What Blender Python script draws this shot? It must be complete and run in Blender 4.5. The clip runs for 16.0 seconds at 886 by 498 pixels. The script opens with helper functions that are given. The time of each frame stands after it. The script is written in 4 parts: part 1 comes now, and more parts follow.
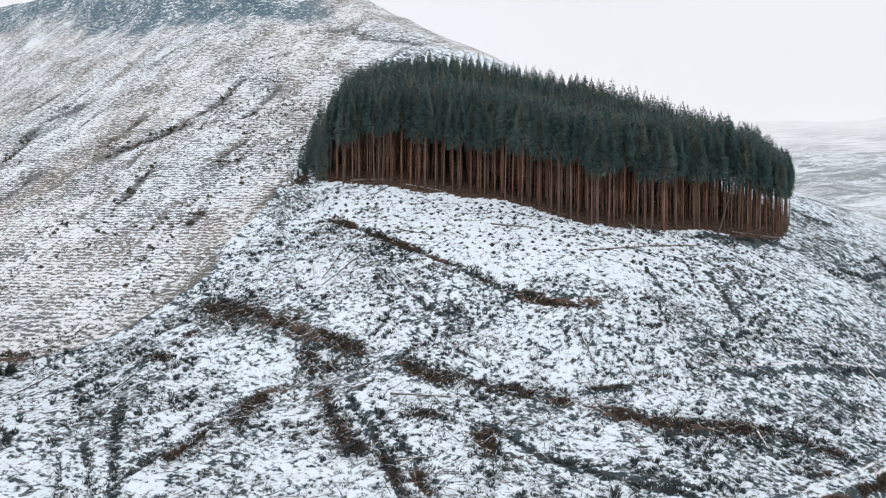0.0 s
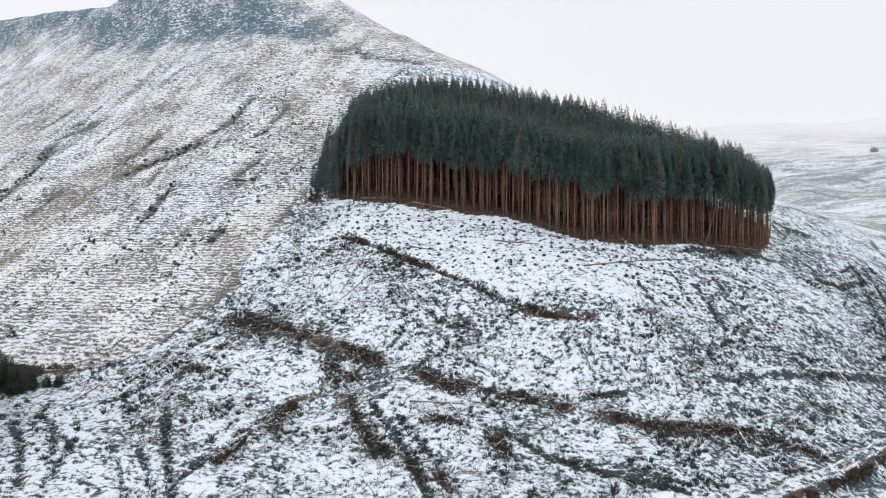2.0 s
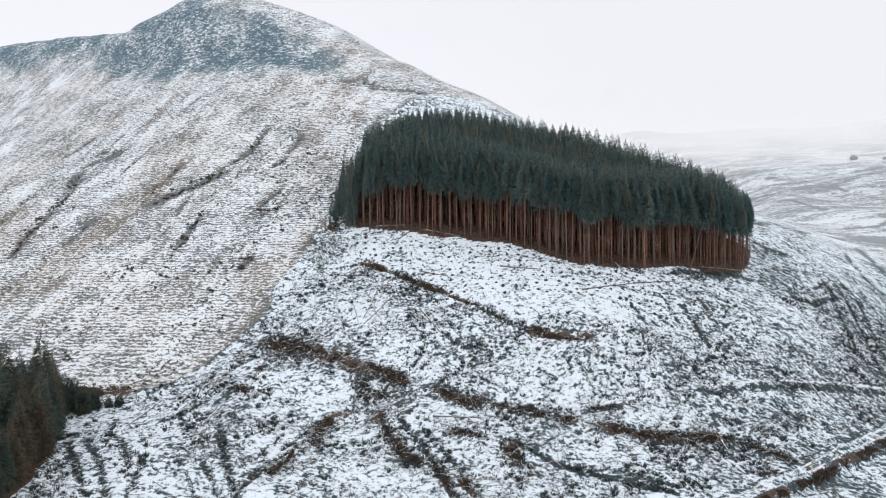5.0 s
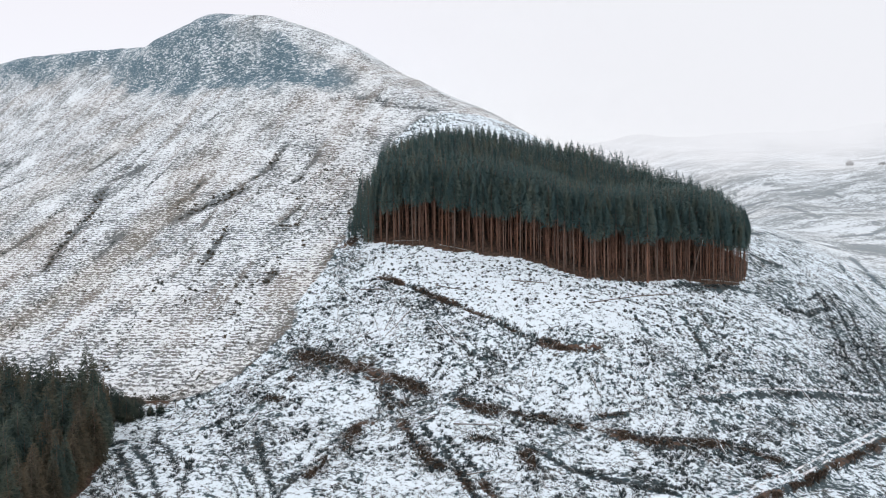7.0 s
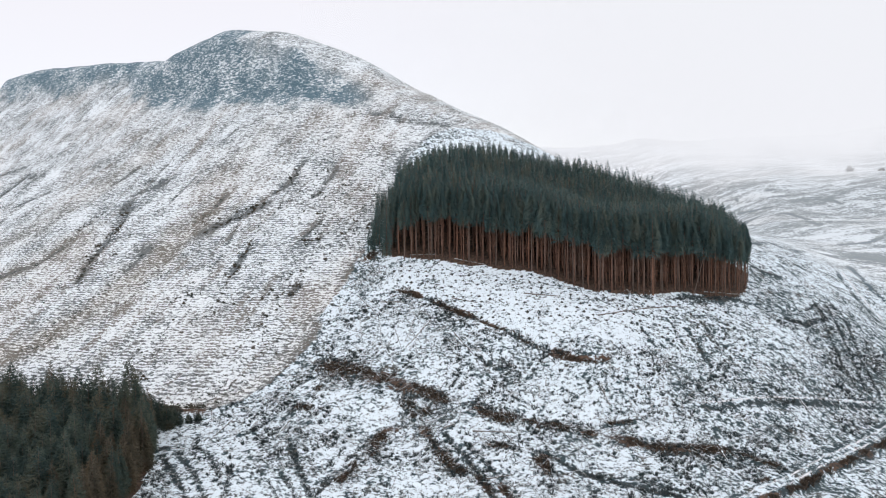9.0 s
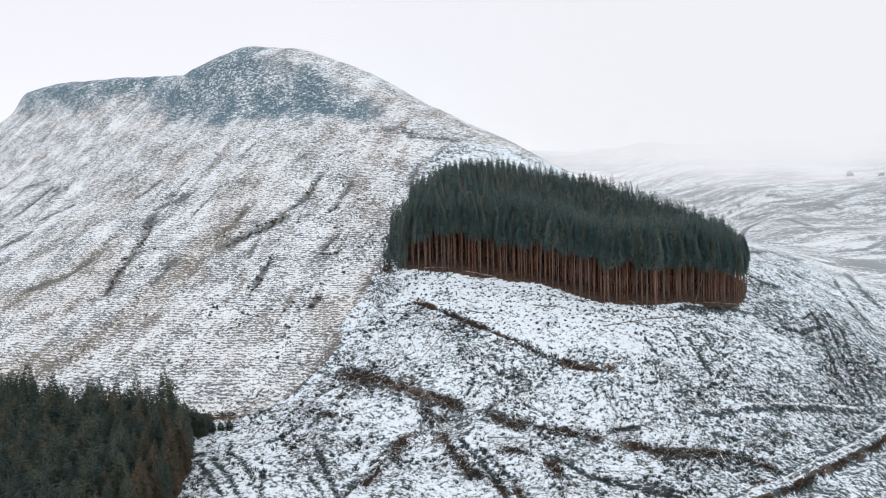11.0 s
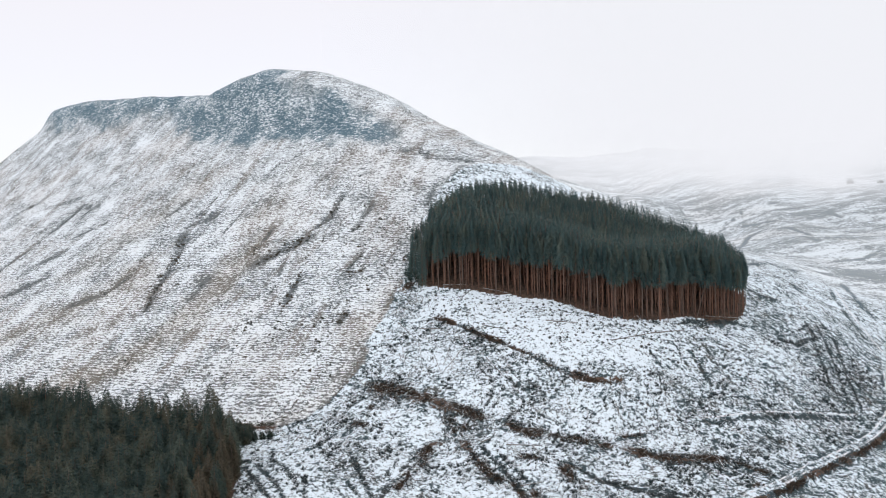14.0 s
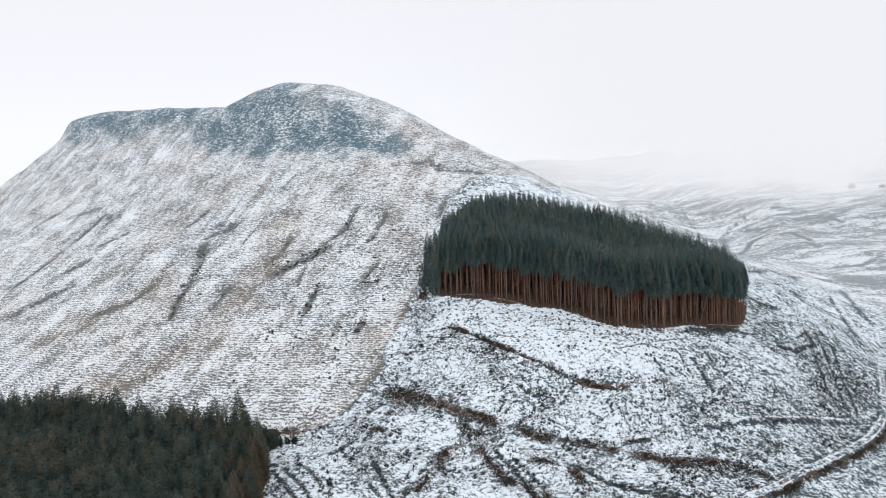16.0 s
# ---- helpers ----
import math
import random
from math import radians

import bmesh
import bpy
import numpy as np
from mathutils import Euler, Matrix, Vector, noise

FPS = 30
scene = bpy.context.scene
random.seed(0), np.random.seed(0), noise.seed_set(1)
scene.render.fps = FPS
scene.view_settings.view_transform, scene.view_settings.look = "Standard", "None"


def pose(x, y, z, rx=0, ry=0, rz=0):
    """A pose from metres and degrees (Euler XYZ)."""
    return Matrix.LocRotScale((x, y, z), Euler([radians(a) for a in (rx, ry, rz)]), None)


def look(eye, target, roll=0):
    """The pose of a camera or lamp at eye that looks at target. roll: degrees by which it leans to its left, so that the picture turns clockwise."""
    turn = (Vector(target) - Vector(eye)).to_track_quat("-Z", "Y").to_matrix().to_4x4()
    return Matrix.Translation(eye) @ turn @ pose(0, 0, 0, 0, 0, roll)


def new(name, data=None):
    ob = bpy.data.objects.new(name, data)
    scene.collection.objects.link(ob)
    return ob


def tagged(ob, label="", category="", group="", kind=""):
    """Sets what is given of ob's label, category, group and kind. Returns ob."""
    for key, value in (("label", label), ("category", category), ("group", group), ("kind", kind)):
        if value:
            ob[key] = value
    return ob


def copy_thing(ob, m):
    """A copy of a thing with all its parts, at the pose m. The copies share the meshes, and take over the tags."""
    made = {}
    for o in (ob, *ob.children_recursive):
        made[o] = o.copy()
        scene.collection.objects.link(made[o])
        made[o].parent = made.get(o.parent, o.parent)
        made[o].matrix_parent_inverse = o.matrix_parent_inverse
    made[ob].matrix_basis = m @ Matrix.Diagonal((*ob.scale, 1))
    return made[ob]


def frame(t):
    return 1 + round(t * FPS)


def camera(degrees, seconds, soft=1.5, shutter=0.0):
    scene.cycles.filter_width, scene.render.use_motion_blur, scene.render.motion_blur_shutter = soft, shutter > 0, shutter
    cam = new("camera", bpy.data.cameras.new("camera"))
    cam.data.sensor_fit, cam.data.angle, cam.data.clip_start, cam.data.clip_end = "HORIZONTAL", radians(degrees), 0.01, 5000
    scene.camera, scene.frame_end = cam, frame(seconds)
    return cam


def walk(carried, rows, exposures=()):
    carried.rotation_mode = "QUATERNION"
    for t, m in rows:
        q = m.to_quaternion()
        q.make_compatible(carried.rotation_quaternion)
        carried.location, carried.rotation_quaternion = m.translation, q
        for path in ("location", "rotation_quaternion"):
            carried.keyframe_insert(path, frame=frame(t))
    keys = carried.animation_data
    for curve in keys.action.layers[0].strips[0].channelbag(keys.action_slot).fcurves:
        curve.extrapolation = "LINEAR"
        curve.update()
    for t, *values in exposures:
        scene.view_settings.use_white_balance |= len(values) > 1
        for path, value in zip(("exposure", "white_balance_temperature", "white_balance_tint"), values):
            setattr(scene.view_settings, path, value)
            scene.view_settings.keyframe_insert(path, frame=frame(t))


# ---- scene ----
cam = camera(57.3, 16.0, soft=1.1)
METRES, EYE, TILT, LEAN, TURN = 110.0, 42.0, 0.0, 0.0, 0.0
ROWS = [
    (0.0, 0.0, 0.0, 0.0, 0.01, -1.73, -0.2),
    (0.5, -0.0093, -0.0294, 0.0109, -0.22, -1.75, -0.09),
    (1.0, -0.0192, -0.0591, 0.0206, -0.44, -1.8, -0.03),
    (1.5, -0.0296, -0.0887, 0.0297, -0.65, -1.84, 0.06),
    (2.0, -0.0392, -0.1181, 0.0392, -0.85, -1.87, 0.1),
    (2.5, -0.0484, -0.1473, 0.0494, -1.03, -1.88, 0.19),
    (3.0, -0.0579, -0.1763, 0.0603, -1.19, -1.88, 0.29),
    (3.5, -0.0665, -0.2051, 0.0713, -1.34, -1.85, 0.34),
    (4.0, -0.0746, -0.2339, 0.0823, -1.45, -1.85, 0.45),
    (6.5, -0.1205, -0.373, 0.135, -1.71, -1.86, 0.81),
    (7.0, -0.1322, -0.4008, 0.1464, -1.7, -1.9, 0.78),
    (7.5, -0.1428, -0.4282, 0.1579, -1.66, -1.92, 0.73),
    (8.0, -0.1527, -0.455, 0.1689, -1.63, -1.92, 0.76),
    (8.5, -0.1618, -0.4819, 0.1796, -1.57, -1.93, 0.8),
    (9.0, -0.1699, -0.5093, 0.1904, -1.53, -1.94, 0.83),
    (11.5, -0.2055, -0.6494, 0.2433, -1.23, -1.91, 1.16),
    (12.0, -0.2124, -0.6778, 0.2534, -1.18, -1.9, 1.22),
    (12.5, -0.2195, -0.7058, 0.2642, -1.13, -1.9, 1.27),
    (13.0, -0.2267, -0.7336, 0.2751, -1.07, -1.9, 1.32),
    (13.5, -0.2336, -0.7616, 0.2858, -1.0, -1.9, 1.36),
    (14.0, -0.2405, -0.7894, 0.2968, -0.92, -1.89, 1.4),
    (14.5, -0.2475, -0.8171, 0.308, -0.84, -1.9, 1.45),
    (15.0, -0.2546, -0.845, 0.3181, -0.77, -1.88, 1.5),
    (15.5, -0.2615, -0.8725, 0.3292, -0.7, -1.9, 1.53),
    (16.0, -0.2685, -0.9001, 0.3399, -0.62, -1.9, 1.57),
]
walk(cam, [(t, pose(0, 0, EYE, TILT, LEAN, TURN) @ pose(METRES * x, METRES * y, METRES * z, 90 + pitch, roll, yaw)) for t, x, y, z, yaw, pitch, roll in ROWS])

# ---- light: overcast winter sky with a weak veiled sun behind the camera ----
SUN_UP, SUN_ROUND = 52.0, 205.0
world = bpy.data.worlds.new("overcast")
scene.world = world
world.use_nodes = True
wt = world.node_tree
wt.nodes.clear()


def wnode(kind, **kw):
    n = wt.nodes.new(kind)
    for key, v in kw.items():
        n.inputs[key].default_value = v
    return n


sky = wt.nodes.new("ShaderNodeTexSky")
sky.sky_type, sky.sun_disc = "NISHITA", False
sky.sun_elevation, sky.sun_rotation = radians(SUN_UP), radians(SUN_ROUND)
sky_bg = wnode("ShaderNodeBackground", Strength=0.05)
wt.links.new(sky.outputs[0], sky_bg.inputs[0])
wcoord = wt.nodes.new("ShaderNodeTexCoord")
wsep = wt.nodes.new("ShaderNodeSeparateXYZ")
wt.links.new(wcoord.outputs["Generated"], wsep.inputs[0])
wramp = wt.nodes.new("ShaderNodeValToRGB")
wramp.color_ramp.elements[0].position, wramp.color_ramp.elements[0].color = 0.0, (0.86, 0.86, 0.90, 1)
wramp.color_ramp.elements[1].position, wramp.color_ramp.elements[1].color = 0.30, (1.015, 0.935, 0.908, 1)
zenith = wramp.color_ramp.elements.new(0.9)
zenith.color = (1.22, 1.165, 1.165, 1)
e = wramp.color_ramp.elements.new(0.11)
e.color = (0.978, 0.918, 0.920, 1)
wt.links.new(wsep.outputs[2], wramp.inputs[0])
wnoise = wnode("ShaderNodeTexNoise", Scale=2.2, Detail=3.0)
wt.links.new(wcoord.outputs["Generated"], wnoise.inputs["Vector"])
wvar = wnode("ShaderNodeMapRange", **{"To Min": 0.97, "To Max": 1.03})
wt.links.new(wnoise.outputs["Fac"], wvar.inputs["Value"])
wmul = wt.nodes.new("ShaderNodeVectorMath")
wmul.operation = "SCALE"
wt.links.new(wramp.outputs[0], wmul.inputs[0])
wt.links.new(wvar.outputs[0], wmul.inputs["Scale"])
cloud_bg = wnode("ShaderNodeBackground", Strength=0.80)
wt.links.new(wmul.outputs[0], cloud_bg.inputs[0])
wadd = wt.nodes.new("ShaderNodeAddShader")
wout = wt.nodes.new("ShaderNodeOutputWorld")
wt.links.new(sky_bg.outputs[0], wadd.inputs[0])
wt.links.new(cloud_bg.outputs[0], wadd.inputs[1])
wt.links.new(wadd.outputs[0], wout.inputs[0])

sun = new("sun", bpy.data.lights.new("sun", "SUN"))
sun.data.energy, sun.data.angle, sun.data.color = 0.42, radians(20), (1.0, 0.95, 0.9)
sun.matrix_world = look((0, 0, 300), (math.sin(radians(-SUN_ROUND)) * -300, math.cos(radians(SUN_ROUND)) * -300, 300 - 300 * math.tan(radians(SUN_UP))))
scene.view_settings.exposure = 0.0


# ---- materials ----
class Nodes:
    """A small builder for node materials."""

    def __init__(self, name):
        self.mat = bpy.data.materials.new(name)
        self.mat.use_nodes = True
        self.t = self.mat.node_tree
        self.bsdf = self.t.nodes["Principled BSDF"]
        self.co = self.t.nodes.new("ShaderNodeTexCoord").outputs["Object"]

    def put(self, sock, v):
        if isinstance(v, bpy.types.NodeSocket):
            self.t.links.new(v, sock)
        else:
            sock.default_value = v

    def math(self, op, a, b=0.0, clamp=False):
        n = self.t.nodes.new("ShaderNodeMath")
        n.operation, n.use_clamp = op, clamp
        self.put(n.inputs[0], a)
        self.put(n.inputs[1], b)
        return n.outputs[0]

    def noise(self, scale, detail=4.0, rough=0.6, squeeze=None, shift=(0, 0, 0), distortion=0.0):
        n = self.t.nodes.new("ShaderNodeTexNoise")
        n.inputs["Scale"].default_value, n.inputs["Detail"].default_value = scale, detail
        n.inputs["Roughness"].default_value, n.inputs["Distortion"].default_value = rough, distortion
        m = self.t.nodes.new("ShaderNodeMapping")
        m.inputs["Scale"].default_value = squeeze or (1, 1, 1)
        m.inputs["Location"].default_value = shift
        self.t.links.new(self.co, m.inputs["Vector"])
        self.t.links.new(m.outputs[0], n.inputs["Vector"])
        return n.outputs["Fac"]

    def step(self, v, lo, hi, a=0.0, b=1.0):
        n = self.t.nodes.new("ShaderNodeMapRange")
        n.interpolation_type = "SMOOTHSTEP"
        self.put(n.inputs["Value"], v)
        for key, x in (("From Min", lo), ("From Max", hi), ("To Min", a), ("To Max", b)):
            self.put(n.inputs[key], x)
        return n.outputs[0]

    def mix(self, fac, a, b):
        n = self.t.nodes.new("ShaderNodeMix")
        n.data_type = "RGBA"
        self.put(n.inputs[0], fac)
        for sock, v in ((n.inputs[6], a), (n.inputs[7], b)):
            self.put(sock, (*v, 1) if isinstance(v, tuple) and len(v) == 3 else v)
        return n.outputs[2]

    def streak(self, ax, ay, across, along):
        """Noise drawn out along the plan direction (ax, ay)."""
        ends = []
        for v in ((ay * across, -ax * across, 0), (ax * along, ay * along, 0)):
            d = self.t.nodes.new("ShaderNodeVectorMath")
            d.operation = "DOT_PRODUCT"
            d.inputs[1].default_value = v
            self.t.links.new(self.co, d.inputs[0])
            ends.append(d.outputs["Value"])
        c = self.t.nodes.new("ShaderNodeCombineXYZ")
        self.t.links.new(ends[0], c.inputs[0])
        self.t.links.new(ends[1], c.inputs[1])
        n = self.t.nodes.new("ShaderNodeTexNoise")
        n.inputs["Scale"].default_value, n.inputs["Detail"].default_value, n.inputs["Distortion"].default_value = 1.0, 4.0, 0.3
        self.t.links.new(c.outputs[0], n.inputs["Vector"])
        return n.outputs["Fac"]

    def attr(self, name):
        n = self.t.nodes.new("ShaderNodeAttribute")
        n.attribute_name = name
        return n.outputs["Fac"]

    def random(self):
        return self.t.nodes.new("ShaderNodeObjectInfo").outputs["Random"]

    def island(self):
        return self.t.nodes.new("ShaderNodeNewGeometry").outputs["Random Per Island"]

    def finish(self, colour, rough=0.85, bump=None, strength=0.4, distance=0.1, spec=0.3):
        self.put(self.bsdf.inputs["Base Color"], (*colour, 1) if isinstance(colour, tuple) and len(colour) == 3 else colour)
        self.put(self.bsdf.inputs["Roughness"], rough)
        self.bsdf.inputs["Specular IOR Level"].default_value = spec
        if bump is not None:
            b = self.t.nodes.new("ShaderNodeBump")
            b.inputs["Strength"].default_value, b.inputs["Distance"].default_value = strength, distance
            self.put(b.inputs["Height"], bump)
            self.t.links.new(b.outputs[0], self.bsdf.inputs["Normal"])
        return self.mat


SNOW = (0.755, 0.86, 0.92)


def ground_material():
    g = Nodes("snowy_ground")
    open_, brash, soil, crag, road = (g.attr(a) for a in ("open", "brash", "soil", "crag", "road"))
    fine = g.noise(1.25, 6.0, 0.66, (1, 1, 1.0))
    grain = g.noise(5.0, 3.0, 0.65)
    patch = g.noise(0.085, 3.0, 0.55, shift=(7, 3, 1))
    broad = g.noise(0.02, 2.0, 0.5, shift=(3, 9, 4))
    # felled land: blotches of brash through thin snow
    mid = g.noise(0.5, 4.0, 0.62, (0.9, 1.0, 1.2), shift=(2, 8, 5), distortion=0.2)
    c = g.math("ADD", fine, g.math("MULTIPLY", g.math("SUBTRACT", patch, 0.5), 0.32))
    c = g.math("ADD", c, g.math("MULTIPLY", g.math("SUBTRACT", mid, 0.5), 0.62))
    c = g.math("ADD", c, g.math("MULTIPLY", brash, 0.25))
    c = g.math("ADD", c, g.math("MULTIPLY", g.math("SUBTRACT", grain, 0.5), 0.16))
    # snow-dusted tufts round the bare dark ones
    veg_cut = g.math("ADD", g.math("MULTIPLY", g.step(c, 0.540, 0.588), 0.66), g.math("MULTIPLY", g.step(c, 0.455, 0.592), 0.34))
    # open hill: broken terracettes along the contours, streaked down the slope
    wave = g.t.nodes.new("ShaderNodeTexWave")
    wave.wave_type, wave.bands_direction = "BANDS", "Z"
    for key, v in (("Scale", 0.5), ("Distortion", 8.0), ("Detail", 3.0), ("Detail Scale", 0.9), ("Detail Roughness", 0.65)):
        wave.inputs[key].default_value = v
    g.t.links.new(g.co, wave.inputs["Vector"])
    streak = g.streak(0.4, 0.92, 0.24, 0.025)
    tan = g.attr("tan")
    band2 = g.noise(1.5, 5.0, 0.64, (0.45, 0.45, 1.2), shift=(4, 0, 2), distortion=0.9)
    h = g.math("ADD", g.math("MULTIPLY", wave.outputs["Fac"], 0.10), g.math("MULTIPLY", band2, 0.52))
    h = g.math("ADD", h, g.math("MULTIPLY", fine, 0.38))
    h = g.math("ADD", h, g.math("MULTIPLY", g.math("SUBTRACT", patch, 0.5), 0.24))
    h = g.math("ADD", h, g.math("MULTIPLY", g.math("SUBTRACT", streak, 0.5), 0.17))
    h = g.math("ADD", h, g.math("MULTIPLY", g.math("SUBTRACT", grain, 0.5), 0.14))
    h = g.math("ADD", h, g.math("ADD", g.math("MULTIPLY", brash, 0.20), g.math("MULTIPLY", tan, 0.05)))
    veg_hill = g.math("ADD", g.math("MULTIPLY", g.step(h, 0.494, 0.542), 0.60), g.math("MULTIPLY", g.step(h, 0.44, 0.57), 0.32))
    # crag: heather and rock with snow caught on its ledges
    ledge = g.noise(1.3, 5.0, 0.66, (0.38, 0.38, 1.2), shift=(9, 1, 6), distortion=0.8)
    k = g.math("ADD", g.math("MULTIPLY", band2, 0.35), g.math("MULTIPLY", ledge, 0.45))
    k = g.math("ADD", k, g.math("MULTIPLY", fine, 0.2))
    k = g.math("ADD", k, g.math("MULTIPLY", g.math("SUBTRACT", patch, 0.5), 0.22))
    veg_crag = g.step(k, 0.425, 0.505)
    # far side of the valley: smoother moor, its contrast kept low as painted haze
    fl = g.math("ADD", g.math("MULTIPLY", g.noise(0.12, 6.0, 0.7, (0.35, 0.9, 1.0), shift=(5, 5, 5), distortion=0.6), 0.5), g.math("MULTIPLY", g.noise(0.8, 5.0, 0.7, (0.5, 0.8, 1.2), shift=(1, 7, 5)), 0.5))
    fl = g.math("ADD", fl, g.math("MULTIPLY", g.math("SUBTRACT", g.noise(0.022, 4.0, 0.6, (0.5, 0.9, 1.0), shift=(4, 2, 9)), 0.5), 0.24))
    fl = g.math("ADD", fl, g.math("MULTIPLY", brash, 0.36))
    veg_far = g.step(fl, 0.445, 0.550, 0.0, 0.72)
    veg = g.mix(open_, veg_cut, g.mix(g.attr("far"), veg_hill, veg_far))
    veg = g.mix(crag, veg, veg_crag)
    # colours of what shows through
    cut_col = g.mix(g.step(g.math("ADD", g.math("MULTIPLY", patch, 0.5), g.math("MULTIPLY", grain, 0.5)), 0.38, 0.62), (0.024, 0.056, 0.072), (0.060, 0.088, 0.094))
    cut_col = g.mix(g.step(g.noise(0.16, 4.0, 0.65, shift=(6, 1, 3)), 0.52, 0.68, 0.0, 0.75), cut_col, (0.086, 0.072, 0.056))
    wet = g.mix(g.step(grain, 0.35, 0.65), (0.020, 0.034, 0.042), (0.075, 0.086, 0.086))
    cut_col = g.mix(g.step(brash, 0.3, 0.9, 0.0, 0.75), cut_col, wet)
    hill_col = g.mix(g.step(g.math("ADD", streak, g.math("SUBTRACT", broad, 0.5)), 0.46, 0.72), (0.072, 0.092, 0.098), (0.142, 0.126, 0.106))
    hill_col = g.mix(g.math("MULTIPLY", tan, 0.85), hill_col, (0.135, 0.112, 0.080))
    hill_col = g.mix(g.step(brash, 0.25, 0.75, 0.0, 0.85), hill_col, (0.095, 0.105, 0.105))
    # dark heather and rock, paled and blued in colour for the haze before it
    hazy_crag_col = g.mix(g.step(fine, 0.4, 0.65), (0.082, 0.150, 0.190), (0.155, 0.225, 0.262))
    col = g.mix(open_, cut_col, hill_col)
    col = g.mix(crag, col, hazy_crag_col)
    soil_col = g.mix(g.step(fine, 0.38, 0.66), (0.046, 0.035, 0.029), (0.135, 0.086, 0.060))
    snow = g.mix(g.step(grain, 0.3, 0.7), SNOW, (0.82, 0.905, 0.955))
    # bluish grey puts the haze of distance into the far moor's colour
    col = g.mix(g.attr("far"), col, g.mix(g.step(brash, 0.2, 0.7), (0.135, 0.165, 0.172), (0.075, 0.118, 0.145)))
    snow = g.mix(open_, snow, (0.81, 0.868, 0.895))
    snow = g.mix(g.math("MULTIPLY", open_, g.step(broad, 0.42, 0.7, 0.0, 0.22)), snow, (0.74, 0.69, 0.64))
    snow = g.mix(g.math("MULTIPLY", tan, 0.4), snow, (0.72, 0.68, 0.60))
    out = g.mix(veg, snow, col)
    s = g.step(g.math("ADD", g.math("MULTIPLY", soil, 0.9), g.math("SUBTRACT", g.math("MULTIPLY", fine, 1.3), 0.65)), 0.30, 0.52)
    out = g.mix(s, out, soil_col)
    tread = g.step(g.math("ADD", road, g.math("MULTIPLY", g.math("SUBTRACT", fine, 0.5), 1.2)), 0.45, 0.7)
    out = g.mix(tread, out, (0.80, 0.81, 0.83))
    relief = g.math("ADD", g.math("MULTIPLY", veg, 0.6), g.math("MULTIPLY", fine, 1.2))
    return g.finish(out, 0.85, relief, 0.55, 0.35, 0.2)


def needle_material(name, dark, light, brown):
    g = Nodes(name)
    tree = g.random()
    clump = g.noise(0.9, 3.0, 0.6)
    leaf = g.island()
    kin = g.noise(0.33, 1.0, 0.5, (1, 1, 0.25), shift=(3, 1, 8))
    tree = g.math("ADD", g.math("MULTIPLY", tree, 0.35), g.step(kin, 0.3, 0.7, 0.0, 0.65))
    f = g.math("ADD", g.math("MULTIPLY", clump, 0.55), g.math("MULTIPLY", leaf, 0.12))
    f = g.math("ADD", f, 0.19)
    f = g.math("ADD", f, g.math("MULTIPLY", g.math("SUBTRACT", tree, 0.5), 0.5))
    col = g.mix(g.step(f, 0.3, 0.8), dark, light)
    col = g.mix(g.step(g.math("ADD", g.math("MULTIPLY", tree, 0.5), g.math("MULTIPLY", g.noise(0.035, 2.0, 0.5, shift=(8, 2, 1)), 0.6)), 0.50, 0.74, 0.0, 0.7), col, brown)
    g.finish(col, 0.8, spec=0.15)
    # thin needles let some light through
    glow = g.t.nodes.new("ShaderNodeBsdfTranslucent")
    g.put(glow.inputs["Color"], col)
    both = g.t.nodes.new("ShaderNodeMixShader")
    both.inputs[0].default_value = 0.1
    g.t.links.new(g.bsdf.outputs[0], both.inputs[1])
    g.t.links.new(glow.outputs[0], both.inputs[2])
    g.t.links.new(both.outputs[0], g.t.nodes["Material Output"].inputs[0])
    return g.mat


def bark_material(name, dark, light):
    g = Nodes(name)
    n = g.noise(3.0, 4.0, 0.6, (1, 1, 0.25))
    col = g.mix(g.step(n, 0.3, 0.7), dark, light)
    tree = g.random()
    col = g.mix(g.step(tree, 0.0, 0.75, 0.85, 0.0), col, (0.17, 0.135, 0.115))
    col = g.mix(g.step(tree, 0.72, 1.0, 0.0, 0.75), col, (0.31, 0.158, 0.105))
    return g.finish(col, 0.9, n, 0.5, 0.03, 0.2)


def wood_material(name, dark, light, snow=0.0):
    g = Nodes(name)
    n = g.noise(1.6, 5.0, 0.65)
    col = g.mix(g.step(n, 0.35, 0.65), dark, light)
    col = g.mix(g.step(g.island(), 0.55, 0.9, 0.0, 0.7), col, (dark[0] * 0.6, dark[1] * 0.65, dark[2] * 0.7))
    if snow:
        up = g.t.nodes.new("ShaderNodeSeparateXYZ")
        g.t.links.new(g.t.nodes.new("ShaderNodeNewGeometry").outputs["Normal"], up.inputs[0])
        lie = g.step(g.math("ADD", up.outputs[2], g.math("SUBTRACT", n, 0.5)), 1.0 - snow, 1.15 - snow)
        col = g.mix(lie, col, SNOW)
    return g.finish(col, 0.9, n, 0.4, 0.05, 0.2)


M_GROUND = ground_material()
# green needles, with some of the haze's blue lift mixed into their colours
M_NEEDLE = needle_material("spruce_needles", (0.072, 0.124, 0.124), (0.146, 0.206, 0.188), (0.150, 0.166, 0.130))
M_YOUNG = needle_material("young_spruce_needles", (0.040, 0.066, 0.062), (0.105, 0.130, 0.100), (0.125, 0.108, 0.074))
M_LARCH = needle_material("brown_conifer_twigs", (0.070, 0.066, 0.050), (0.150, 0.128, 0.090), (0.150, 0.110, 0.072))
M_SHRUB = needle_material("heather_twigs", (0.055, 0.075, 0.070), (0.105, 0.110, 0.090), (0.12, 0.085, 0.055))
M_BARK = bark_material("spruce_bark", (0.10, 0.055, 0.040), (0.28, 0.155, 0.11))
